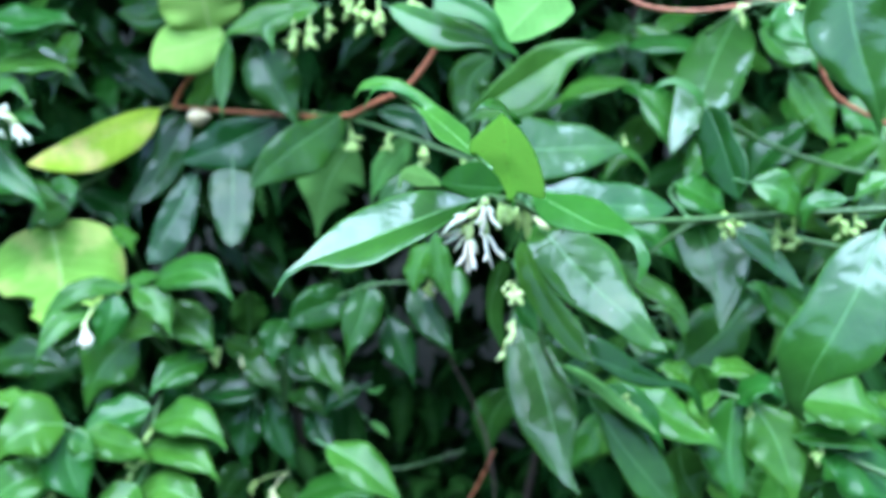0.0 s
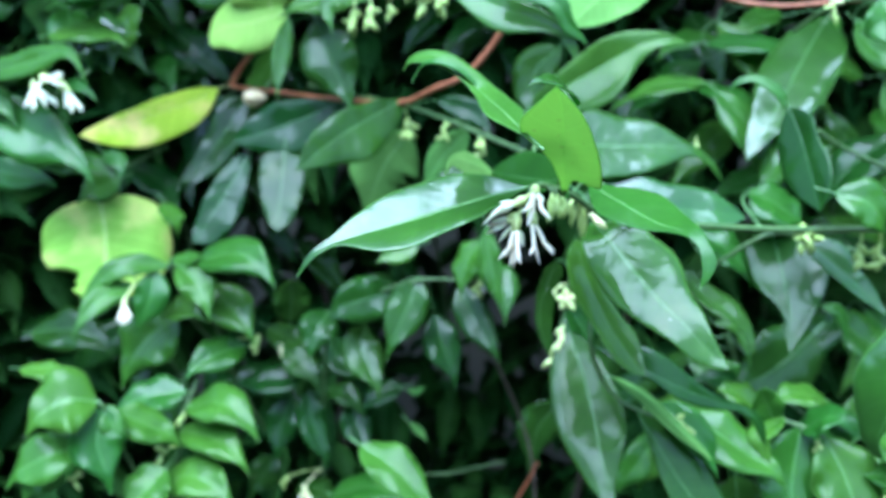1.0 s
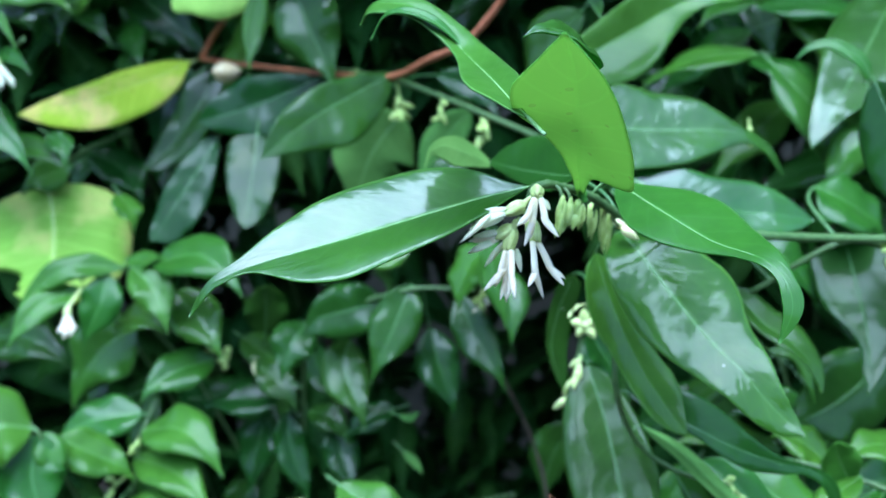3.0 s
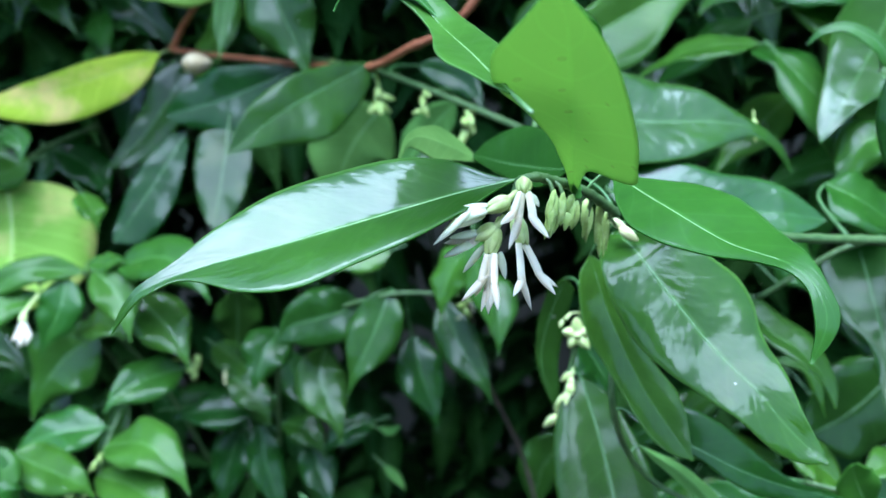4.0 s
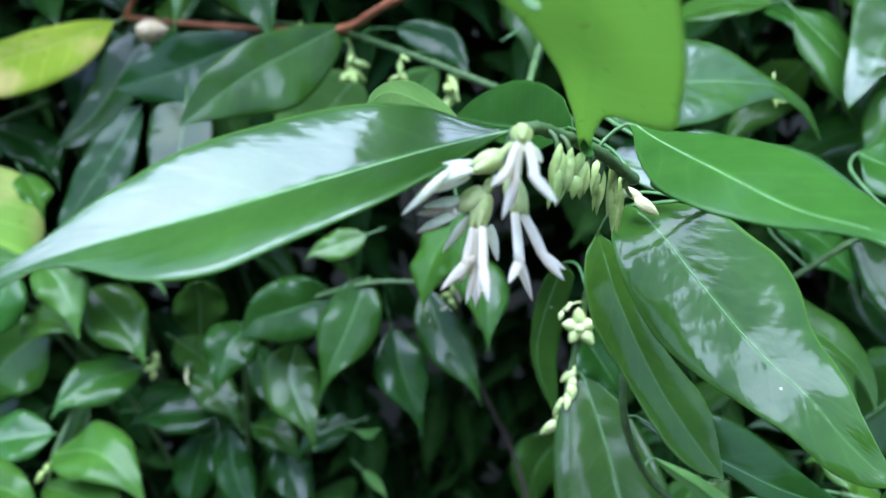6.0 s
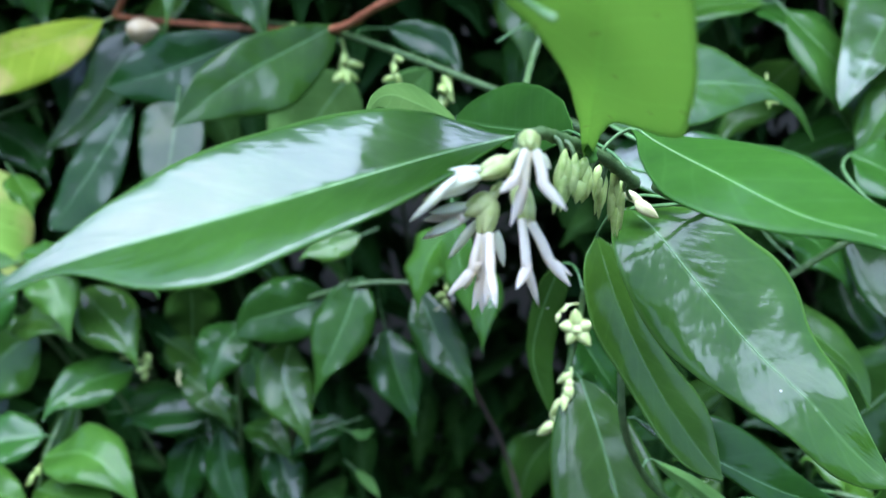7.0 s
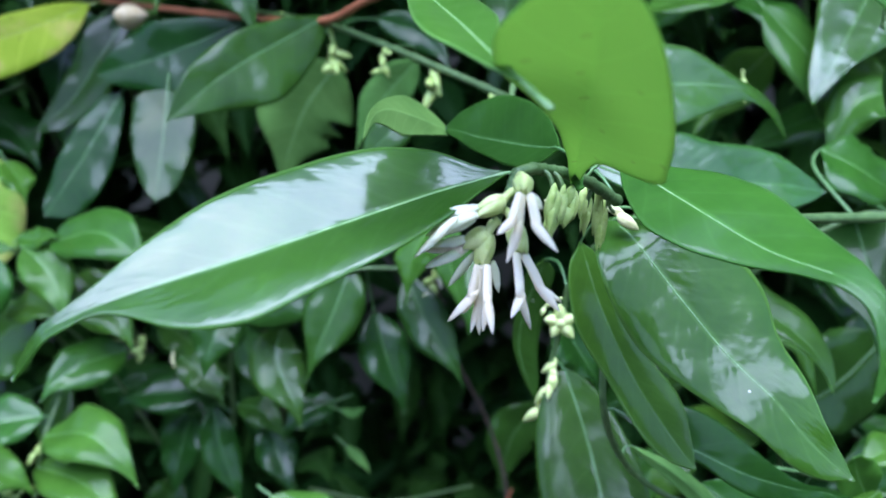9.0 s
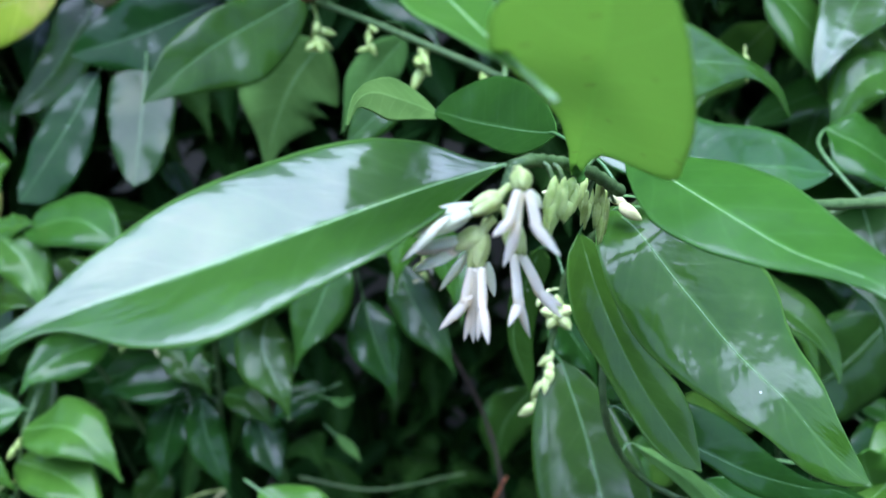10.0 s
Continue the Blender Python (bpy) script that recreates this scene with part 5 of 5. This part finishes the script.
leaf(vine, [(-0.1902, 0.5750, 0.7738), (-0.2060, 0.5480, 0.7625), (-0.2230, 0.5180, 0.7530), (-0.2391, 0.4850, 0.7472)], 0.0270, (0.6268, -0.5136, 0.5860), skin=YELLOW, fold=10, wave=0.02, res=2, rib=SEPAL, label="yellowing blotched leaf", margins=((0.5, 3, 6, 8.5, 10, 10.5, 10, 9, 8, 6, 4, 2, 0.2), (0.5, 4, 9, 13, 16, 17, 17.5, 17.5, 16.5, 13, 9, 4.5, 0.2)))

# shoot with a big yellow-green leaf eaten by insects
eaten = thing("yellowed_leaf_shoot", (-0.2426, 0.5200, 0.7186), "shoot with a big yellow-green leaf eaten by insects", "shoot")
stem(eaten, [(-0.2243, 0.5700, 0.7335), (-0.2388, 0.5400, 0.7227), (-0.2395, 0.5150, 0.7142)], 0.0012, 0.001)
leaf(eaten, [(-0.2425, 0.512, 0.7081), (-0.2363, 0.505, 0.6925), (-0.2305, 0.495, 0.6772), (-0.2277, 0.485, 0.6622), (-0.2274, 0.478, 0.6491)], 0.0740, (0.2754, -0.8610, 0.4275), skin=EATEN, fold=5, wave=0.02, res=2, bites=[(0.74, 0.5, 0.06), (0.83, 0.35, 0.05)], rib=SEPAL, label="insect-eaten yellow-green leaf", margins=((8, 23, 31, 35, 37, 37.5, 37, 35, 31, 25, 18, 10, 2), (8, 20, 29, 34, 37, 38, 38, 36.5, 33, 26, 18, 9, 2)))

# evergreen branch with white flowers and dark glossy leaves
fleft = thing("white_flowered_branch", (-0.2703, 0.4800, 0.7581), "evergreen branch with white flowers and dark glossy leaves", "branch")
stem(fleft, [(-0.3187, 0.4800, 0.7448), (-0.2703, 0.4800, 0.7581), (-0.2394, 0.4750, 0.7746), (-0.2229, 0.4700, 0.7843)], 0.0012, 0.0008)
leaf(fleft, [(-0.2661, 0.4900, 0.7287), (-0.2360, 0.4850, 0.7320), (-0.2125, 0.4800, 0.7263)], 0.0200, (-0.0791, -0.6111, 0.7876))
leaf(fleft, [(-0.2236, 0.4850, 0.7387), (-0.2127, 0.4800, 0.7339), (-0.2091, 0.4750, 0.7272)], 0.0123, (0.1070, -0.6799, 0.7255))
leaf(fleft, [(-0.2544, 0.6300, 0.8430), (-0.2447, 0.6200, 0.8101), (-0.2325, 0.6100, 0.7751)], 0.0297, (0.4571, -0.8023, 0.3839), skin=GREEN)
leaf(fleft, [(-0.2502, 0.4831, 0.8316), (-0.2226, 0.4787, 0.8284), (-0.1968, 0.4743, 0.8297)], 0.0235, (0.05, -0.62, 0.75), skin=BRIGHT)
leaf(fleft, [(-0.1737, 0.5700, 0.8493), (-0.1914, 0.5650, 0.8350), (-0.2113, 0.5600, 0.8383)], 0.0275, (0.1145, -0.8975, 0.4258))
leaf(fleft, [(-0.2156, 0.6200, 0.7782), (-0.2329, 0.6100, 0.7708), (-0.2497, 0.6000, 0.7713)], 0.0569, (0.1271, -0.5096, 0.8510))
leaf(fleft, [(-0.2270, 0.5100, 0.7205), (-0.2430, 0.5050, 0.7125), (-0.2504, 0.5000, 0.7074)], 0.0202, (0.1620, -0.9020, 0.4002))
leaf(fleft, [(-0.1957, 0.5000, 0.7085), (-0.1883, 0.4950, 0.7027), (-0.1824, 0.4900, 0.6952)], 0.0165, (0.5423, -0.3200, 0.7769))
leaf(fleft, [(-0.2585, 0.4919, 0.8022), (-0.2273, 0.4831, 0.8055), (-0.2031, 0.4787, 0.8009)], 0.0190, (0.05, -0.62, 0.75), skin=GREEN)
leaf(fleft, [(-0.2199, 0.5271, 0.8218), (-0.2321, 0.5271, 0.8051), (-0.2368, 0.5183, 0.7850)], 0.0236, (0.05, -0.62, 0.75), skin=GREEN)
leaf(fleft, [(-0.2654, 0.5271, 0.8219), (-0.2637, 0.5271, 0.8050), (-0.2469, 0.5183, 0.7884)], 0.0289, (0.05, -0.62, 0.75), skin=GREEN)
leaf(fleft, [(-0.2965, 0.5200, 0.6133), (-0.2631, 0.5150, 0.6194), (-0.2339, 0.5100, 0.6101)], 0.0303, (-0.0798, -0.7171, 0.6924), skin=DARK)
leaf(fleft, [(-0.2398, 0.5500, 0.7211), (-0.2215, 0.5500, 0.7137), (-0.2035, 0.5400, 0.7006)], 0.0277, (0.2632, -0.5982, 0.7569), skin=DARK)
leaf(fleft, [(-0.2198, 0.5095, 0.8055), (-0.2450, 0.5051, 0.8038), (-0.2669, 0.5007, 0.7992)], 0.0349, (0.05, -0.62, 0.75), skin=WAXY)
leaf(fleft, [(-0.2179, 0.4919, 0.8264), (-0.2373, 0.4875, 0.8223), (-0.2548, 0.4831, 0.8188)], 0.0193, (0.05, -0.62, 0.75), skin=BRIGHT)
leaf(fleft, [(-0.3119, 0.5000, 0.7244), (-0.2871, 0.4950, 0.7207), (-0.2559, 0.4900, 0.7195)], 0.0212, (-0.0899, -0.7975, 0.5965), skin=BRIGHT)
leaf(fleft, [(-0.2951, 0.4700, 0.7782), (-0.2561, 0.4620, 0.7861), (-0.2274, 0.4550, 0.7942), (-0.2130, 0.4500, 0.7827)], 0.0164, (-0.2378, -0.8862, 0.3975), skin=BRIGHT)
leaf(fleft, [(-0.2996, 0.4750, 0.7654), (-0.2791, 0.4700, 0.7666), (-0.2639, 0.4650, 0.7553)], 0.0175, (-0.0334, -0.7659, 0.6421), skin=BRIGHT)
leaf(fleft, [(-0.2996, 0.4750, 0.7654), (-0.2588, 0.4680, 0.7492), (-0.2369, 0.4640, 0.7423), (-0.2165, 0.4600, 0.7307)], 0.0351, (0.0684, -0.8456, 0.5294), res=2)
leaf(fleft, [(-0.2391, 0.4650, 0.7734), (-0.2248, 0.4600, 0.7772), (-0.2105, 0.4550, 0.7707)], 0.0081, (-0.2246, -0.7941, 0.5647), skin=BRIGHT)
flower(fleft, (-0.2494, 0.4620, 0.7790), (-0.2479, 0.4580, 0.7732), [(-0.2502, 0.4530, 0.7637), (-0.2448, 0.4520, 0.7622), (-0.2385, 0.4550, 0.7648), (-0.2320, 0.4550, 0.7663)], 0.0026, (-0.2568, 0.4680, 0.7831), skin=TEPAL)
flower(fleft, (-0.2371, 0.4620, 0.7796), (-0.2280, 0.4580, 0.7727), [(-0.2268, 0.4530, 0.7655), (-0.2225, 0.4520, 0.7628), (-0.2185, 0.4550, 0.7635), (-0.2285, 0.4500, 0.7773)], 0.0026, (-0.2502, 0.4680, 0.7834), skin=TEPAL)
flower(fleft, (-0.2439, 0.4600, 0.7808), (-0.2375, 0.4520, 0.7791), [(-0.2404, 0.4460, 0.7739), (-0.2270, 0.4470, 0.7780), (-0.2255, 0.4490, 0.7832)], 0.0026, (-0.2535, 0.4680, 0.7832), skin=TEPAL)

# young evergreen shoot with paired pointed bright leaves
la = thing("leafy_shoot", (-0.1581, 0.5000, 0.6225), "young evergreen shoot with paired pointed bright leaves", "shoot", group="shoots below")
stem(la, [(-0.1382, 0.5300, 0.5473), (-0.1622, 0.5100, 0.6112), (-0.1791, 0.4950, 0.6424), (-0.1835, 0.4800, 0.6745), (-0.2015, 0.4700, 0.6710)], 0.0011, 0.0007)
leaf(la, [(-0.1655, 0.4780, 0.6804), (-0.1383, 0.4680, 0.6890), (-0.1133, 0.4580, 0.6786)], 0.0263, (-0.2141, -0.6241, 0.7515), skin=BRIGHT)
leaf(la, [(-0.1781, 0.4780, 0.6775), (-0.1633, 0.4700, 0.6697), (-0.1527, 0.4620, 0.6543)], 0.0210, (0.1813, -0.7065, 0.6841), skin=BRIGHT)
leaf(la, [(-0.1836, 0.4780, 0.6764), (-0.2053, 0.4650, 0.6774), (-0.2265, 0.4550, 0.6600)], 0.0147, (0.1872, -0.7779, 0.5998), skin=BRIGHT)
leaf(la, [(-0.1895, 0.4740, 0.6740), (-0.1890, 0.4660, 0.6604), (-0.1956, 0.4600, 0.6435)], 0.0204, (0.3187, -0.8841, 0.3418), skin=BRIGHT)
leaf(la, [(-0.2003, 0.4700, 0.6658), (-0.2119, 0.4550, 0.6618), (-0.2220, 0.4400, 0.6455)], 0.0149, (0.3328, -0.6827, 0.6505), skin=BRIGHT)
leaf(la, [(-0.1633, 0.4920, 0.6615), (-0.1498, 0.4860, 0.6528), (-0.1328, 0.4780, 0.6391)], 0.0267, (0.1343, -0.7485, 0.6494))
leaf(la, [(-0.1180, 0.5000, 0.6422), (-0.1158, 0.4950, 0.6594), (-0.1152, 0.4900, 0.6739)], 0.0234, (0.4912, -0.8171, -0.3017), skin=DARK)
leaf(la, [(-0.1435, 0.4950, 0.6264), (-0.1566, 0.4800, 0.6245), (-0.1698, 0.4650, 0.6166)], 0.0229, (0.3887, -0.5759, 0.7192))
leaf(la, [(-0.1862, 0.4950, 0.6416), (-0.2029, 0.4880, 0.6263), (-0.2153, 0.4800, 0.6054)], 0.0389, (-0.0000, -0.9237, 0.3832))
leaf(la, [(-0.1924, 0.4850, 0.6448), (-0.1769, 0.4800, 0.6509), (-0.1610, 0.4750, 0.6485)], 0.0183, (-0.2713, -0.5649, 0.7793), skin=BRIGHT)
leaf(la, [(-0.1841, 0.4850, 0.6791), (-0.1729, 0.4800, 0.6805), (-0.1607, 0.4750, 0.6853)], 0.0115, (-0.4304, -0.5741, 0.6966))
flower(la, (-0.1989, 0.4550, 0.6620), (-0.1979, 0.4520, 0.6580), [(-0.2001, 0.4480, 0.6503), (-0.1966, 0.4470, 0.6487), (-0.1947, 0.4500, 0.6487), (-0.1927, 0.4500, 0.6520)], 0.002, (-0.1979, 0.4650, 0.6674))
bud_spike(la, (-0.1374, 0.4950, 0.6338), (0.2, -0.4, -1), 0.009, 5, seed=70)
bud_spike(la, (-0.1202, 0.4900, 0.6285), (0.1, -0.4, -1), 0.004, 3, seed=71, skin=CREAM)

# low evergreen shoot with broad fresh green leaves
lb = thing("leafy_shoot", (-0.1860, 0.5000, 0.5609), "low evergreen shoot with broad fresh green leaves", "shoot", group="shoots below")
stem(lb, [(-0.1854, 0.4700, 0.5149), (-0.1742, 0.4620, 0.5612), (-0.1684, 0.4620, 0.5940), (-0.1661, 0.4750, 0.6101)], 0.0012, 0.0008)
stem(lb, [(-0.1854, 0.4700, 0.5149), (-0.1949, 0.4400, 0.5793), (-0.1985, 0.4250, 0.6120)], 0.0012, 0.0008)
leaf(lb, [(-0.1667, 0.4620, 0.5984), (-0.1417, 0.4520, 0.6067), (-0.1184, 0.4450, 0.5940)], 0.0270, (-0.0900, -0.4800, 0.8726), skin=BRIGHT)
leaf(lb, [(-0.1704, 0.4600, 0.5842), (-0.1449, 0.4480, 0.5868), (-0.1216, 0.4380, 0.5773)], 0.0241, (-0.0503, -0.3989, 0.9156), skin=BRIGHT)
leaf(lb, [(-0.1686, 0.4650, 0.6063), (-0.1871, 0.4580, 0.6044), (-0.2076, 0.4520, 0.5961)], 0.0248, (0.0269, -0.6645, 0.7468))
leaf(lb, [(-0.2010, 0.4250, 0.6129), (-0.2128, 0.4150, 0.6162), (-0.2300, 0.4050, 0.6061)], 0.0403, (0.2676, -0.6358, 0.7239), skin=BRIGHT)
leaf(lb, [(-0.1980, 0.4280, 0.6089), (-0.1980, 0.4180, 0.5937), (-0.1869, 0.4100, 0.5742)], 0.0298, (0.5348, -0.6675, 0.5181), skin=BRIGHT)
leaf(lb, [(-0.1996, 0.4300, 0.6087), (-0.1927, 0.4250, 0.6004), (-0.1925, 0.4200, 0.5888)], 0.0146, (0.5162, -0.6761, 0.5257), skin=BRIGHT)
leaf(lb, [(-0.1953, 0.4350, 0.6041), (-0.1805, 0.4400, 0.5952), (-0.1627, 0.4450, 0.5852)], 0.0233, (0.5488, -0.4446, 0.7080), skin=BRIGHT)
leaf(lb, [(-0.2114, 0.4200, 0.5875), (-0.2227, 0.4100, 0.5858), (-0.2430, 0.4050, 0.5732)], 0.0295, (0.0166, -0.7080, 0.7060), skin=BRIGHT)
leaf(lb, [(-0.1760, 0.4450, 0.5540), (-0.1550, 0.4400, 0.5678), (-0.1263, 0.4300, 0.5599)], 0.0278, (-0.2494, -0.4976, 0.8308), skin=BRIGHT)
leaf(lb, [(-0.2602, 0.4500, 0.6171), (-0.2407, 0.4450, 0.6194), (-0.2222, 0.4400, 0.6167)], 0.0142, (-0.0889, -0.3701, 0.9247))
leaf(lb, [(-0.1922, 0.5000, 0.5994), (-0.2051, 0.4950, 0.5937), (-0.2225, 0.4900, 0.5766)], 0.0267, (-0.1644, -0.8047, 0.5705), skin=DARK)
leaf(lb, [(-0.2451, 0.4700, 0.5743), (-0.2404, 0.4650, 0.5621), (-0.2430, 0.4600, 0.5460)], 0.0247, (0.1184, -0.9334, 0.3387), skin=DARK)
leaf(lb, [(-0.1562, 0.4800, 0.5522), (-0.1657, 0.4750, 0.5432), (-0.1819, 0.4700, 0.5380)], 0.0161, (-0.0416, -0.7796, 0.6249), skin=DARK)
leaf(lb, [(-0.1704, 0.4400, 0.5704), (-0.1766, 0.4300, 0.5631), (-0.1843, 0.4200, 0.5509)], 0.0277, (0.0371, -0.7106, 0.7026), skin=BRIGHT)
leaf(lb, [(-0.2130, 0.4200, 0.5893), (-0.2236, 0.4150, 0.5823), (-0.2387, 0.4100, 0.5608)], 0.0299, (-0.1024, -0.9061, 0.4104), skin=BRIGHT)
bud_spike(lb, (-0.1771, 0.4520, 0.5754), (-0.2, -0.4, -1), 0.009, 5, seed=72)
bud_spike(lb, (-0.1936, 0.4600, 0.5582), (-0.2, -0.4, -1), 0.009, 4, seed=73)
bud_spike(lb, (-0.1665, 0.4550, 0.5972), (-0.2, -0.4, -1), 0.007, 4, seed=74)
bud_spike(lb, (-0.2101, 0.4200, 0.5757), (-0.2, -0.4, -1), 0.008, 4, seed=75)

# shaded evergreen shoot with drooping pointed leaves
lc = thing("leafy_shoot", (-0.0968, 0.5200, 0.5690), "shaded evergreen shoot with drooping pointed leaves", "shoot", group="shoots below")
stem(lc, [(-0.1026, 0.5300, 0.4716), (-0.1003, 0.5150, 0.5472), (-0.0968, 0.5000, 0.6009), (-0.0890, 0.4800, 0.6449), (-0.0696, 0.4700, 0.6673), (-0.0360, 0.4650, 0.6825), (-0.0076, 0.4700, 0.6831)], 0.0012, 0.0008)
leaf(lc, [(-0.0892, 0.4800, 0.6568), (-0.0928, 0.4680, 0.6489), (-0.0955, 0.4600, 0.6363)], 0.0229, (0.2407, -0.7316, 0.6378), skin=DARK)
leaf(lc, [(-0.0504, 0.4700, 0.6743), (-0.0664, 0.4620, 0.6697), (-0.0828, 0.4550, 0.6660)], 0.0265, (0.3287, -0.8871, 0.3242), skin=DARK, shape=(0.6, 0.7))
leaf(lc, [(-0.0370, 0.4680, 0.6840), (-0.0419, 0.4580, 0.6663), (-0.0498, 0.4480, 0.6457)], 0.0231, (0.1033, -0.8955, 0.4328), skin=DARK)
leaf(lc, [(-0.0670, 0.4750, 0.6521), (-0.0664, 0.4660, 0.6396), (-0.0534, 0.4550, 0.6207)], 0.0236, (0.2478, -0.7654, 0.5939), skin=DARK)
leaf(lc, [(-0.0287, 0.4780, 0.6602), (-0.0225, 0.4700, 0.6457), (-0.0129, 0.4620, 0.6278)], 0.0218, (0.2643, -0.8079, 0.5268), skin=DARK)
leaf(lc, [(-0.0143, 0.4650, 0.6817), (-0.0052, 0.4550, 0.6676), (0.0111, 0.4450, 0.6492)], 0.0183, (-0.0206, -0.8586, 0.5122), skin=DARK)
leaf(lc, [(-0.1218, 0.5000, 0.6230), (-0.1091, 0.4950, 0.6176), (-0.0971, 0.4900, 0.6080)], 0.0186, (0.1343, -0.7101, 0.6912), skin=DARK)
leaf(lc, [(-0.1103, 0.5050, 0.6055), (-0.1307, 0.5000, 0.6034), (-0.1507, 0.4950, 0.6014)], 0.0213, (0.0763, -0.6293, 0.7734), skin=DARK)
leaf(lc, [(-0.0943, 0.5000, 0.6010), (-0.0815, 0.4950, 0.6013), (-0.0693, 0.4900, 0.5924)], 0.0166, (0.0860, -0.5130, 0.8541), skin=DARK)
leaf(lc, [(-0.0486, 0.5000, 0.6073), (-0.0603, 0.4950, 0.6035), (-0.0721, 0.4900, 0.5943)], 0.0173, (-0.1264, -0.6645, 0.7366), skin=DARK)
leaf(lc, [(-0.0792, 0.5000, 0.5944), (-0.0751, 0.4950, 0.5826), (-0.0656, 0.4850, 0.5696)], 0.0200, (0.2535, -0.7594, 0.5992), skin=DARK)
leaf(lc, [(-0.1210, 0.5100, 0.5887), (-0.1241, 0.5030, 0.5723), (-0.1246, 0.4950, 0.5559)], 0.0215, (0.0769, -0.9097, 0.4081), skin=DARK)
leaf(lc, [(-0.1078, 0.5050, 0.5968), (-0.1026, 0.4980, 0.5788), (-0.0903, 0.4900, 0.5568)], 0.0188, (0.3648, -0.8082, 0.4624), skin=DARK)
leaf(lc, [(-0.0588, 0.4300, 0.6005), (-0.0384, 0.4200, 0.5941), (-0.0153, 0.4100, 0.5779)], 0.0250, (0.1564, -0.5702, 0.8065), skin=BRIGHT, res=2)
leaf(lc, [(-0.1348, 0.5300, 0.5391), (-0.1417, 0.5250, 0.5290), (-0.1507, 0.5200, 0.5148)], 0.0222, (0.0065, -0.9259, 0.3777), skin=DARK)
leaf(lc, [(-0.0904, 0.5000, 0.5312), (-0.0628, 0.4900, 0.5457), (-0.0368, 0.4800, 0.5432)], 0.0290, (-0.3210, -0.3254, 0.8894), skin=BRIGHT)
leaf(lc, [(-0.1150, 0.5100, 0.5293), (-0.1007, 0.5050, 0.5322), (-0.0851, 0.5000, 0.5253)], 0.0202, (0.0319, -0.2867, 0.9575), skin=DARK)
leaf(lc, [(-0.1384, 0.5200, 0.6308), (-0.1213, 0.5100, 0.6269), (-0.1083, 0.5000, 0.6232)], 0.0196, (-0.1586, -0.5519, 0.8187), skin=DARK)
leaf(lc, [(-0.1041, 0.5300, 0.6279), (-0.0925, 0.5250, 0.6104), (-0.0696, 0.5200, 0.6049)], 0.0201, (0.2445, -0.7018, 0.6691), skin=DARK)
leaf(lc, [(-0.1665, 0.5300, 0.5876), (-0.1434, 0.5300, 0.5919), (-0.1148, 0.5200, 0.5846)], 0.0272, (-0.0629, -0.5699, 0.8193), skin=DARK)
bud_spike(lc, (-0.1085, 0.5000, 0.5368), (0.2, -0.5, -0.6), 0.009, 6, seed=76, open_share=0.9, skin=CREAM)
bud_spike(lc, (-0.1207, 0.5050, 0.5399), (-0.2, -0.4, -0.8), 0.007, 4, seed=77)

# deep shaded shoot with dark leaves and bare twigs
ld = thing("leafy_shoot", (0.0378, 0.5500, 0.5409), "deep shaded shoot with dark leaves and bare twigs", "shoot", group="shoots below")
stem(ld, [(0.0392, 0.5600, 0.4563), (0.0340, 0.5500, 0.5323), (0.0219, 0.5500, 0.5741), (0.0036, 0.5200, 0.6251), (-0.0044, 0.4700, 0.6831)], 0.0012, 0.0008, TWIG)
stem(ld, [(0.0187, 0.5200, 0.5205), (0.0279, 0.5200, 0.5391), (0.0351, 0.5200, 0.5573)], 0.0008, 0.0005, RED_STEM, "twig")
stem(ld, [(-0.0682, 0.5300, 0.5410), (-0.0289, 0.5300, 0.5374), (0.0155, 0.5300, 0.5513)], 0.0008, 0.0005, STEM, "twig")
leaf(ld, [(-0.0038, 0.4600, 0.6923), (0.0091, 0.4500, 0.6886), (0.0124, 0.4400, 0.6724)], 0.0180, (0.0784, -0.6693, 0.7389))
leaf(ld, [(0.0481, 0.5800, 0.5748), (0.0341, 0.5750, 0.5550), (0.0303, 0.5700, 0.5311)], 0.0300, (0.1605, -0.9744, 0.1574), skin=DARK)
leaf(ld, [(-0.0425, 0.4800, 0.6135), (-0.0357, 0.4750, 0.6149), (-0.0301, 0.4700, 0.6213)], 0.0041, (-0.6925, -0.6881, 0.2169), skin=DULL)
leaf(ld, [(-0.0437, 0.5000, 0.5847), (-0.0361, 0.4950, 0.5814), (-0.0303, 0.4900, 0.5781)], 0.0051, (-0.1272, -0.6595, 0.7409), skin=DULL)
leaf(ld, [(0.0009, 0.4250, 0.7212), (0.0043, 0.4200, 0.7057), (0.0108, 0.4150, 0.6873)], 0.0111, (0.1440, -0.9369, 0.3186), skin=BRIGHT)
leaf(ld, [(-0.0018, 0.4450, 0.7113), (-0.0087, 0.4400, 0.6996), (-0.0106, 0.4350, 0.6856)], 0.0207, (-0.5791, -0.6726, 0.4607))
leaf(ld, [(-0.0384, 0.4700, 0.7000), (-0.0489, 0.4650, 0.6959), (-0.0595, 0.4600, 0.6933)], 0.0122, (0.1875, -0.7864, 0.5886))
bud_spike(ld, (-0.0041, 0.4650, 0.6828), (0.1, -0.5, -1), 0.008, 5, seed=78, open_share=0.3)

# dry petal lodged among the leaves
bm = bmesh.new()
egg(bm, (-0.1606, 0.5380, 0.7702), (-0.1450, 0.5380, 0.7720), 0.0056, 12, 3)
husk = part("dry_husk", bm, HUSK, None)
tagged(husk, "pale dry brown husk caught among dark leaves", "dry husk")
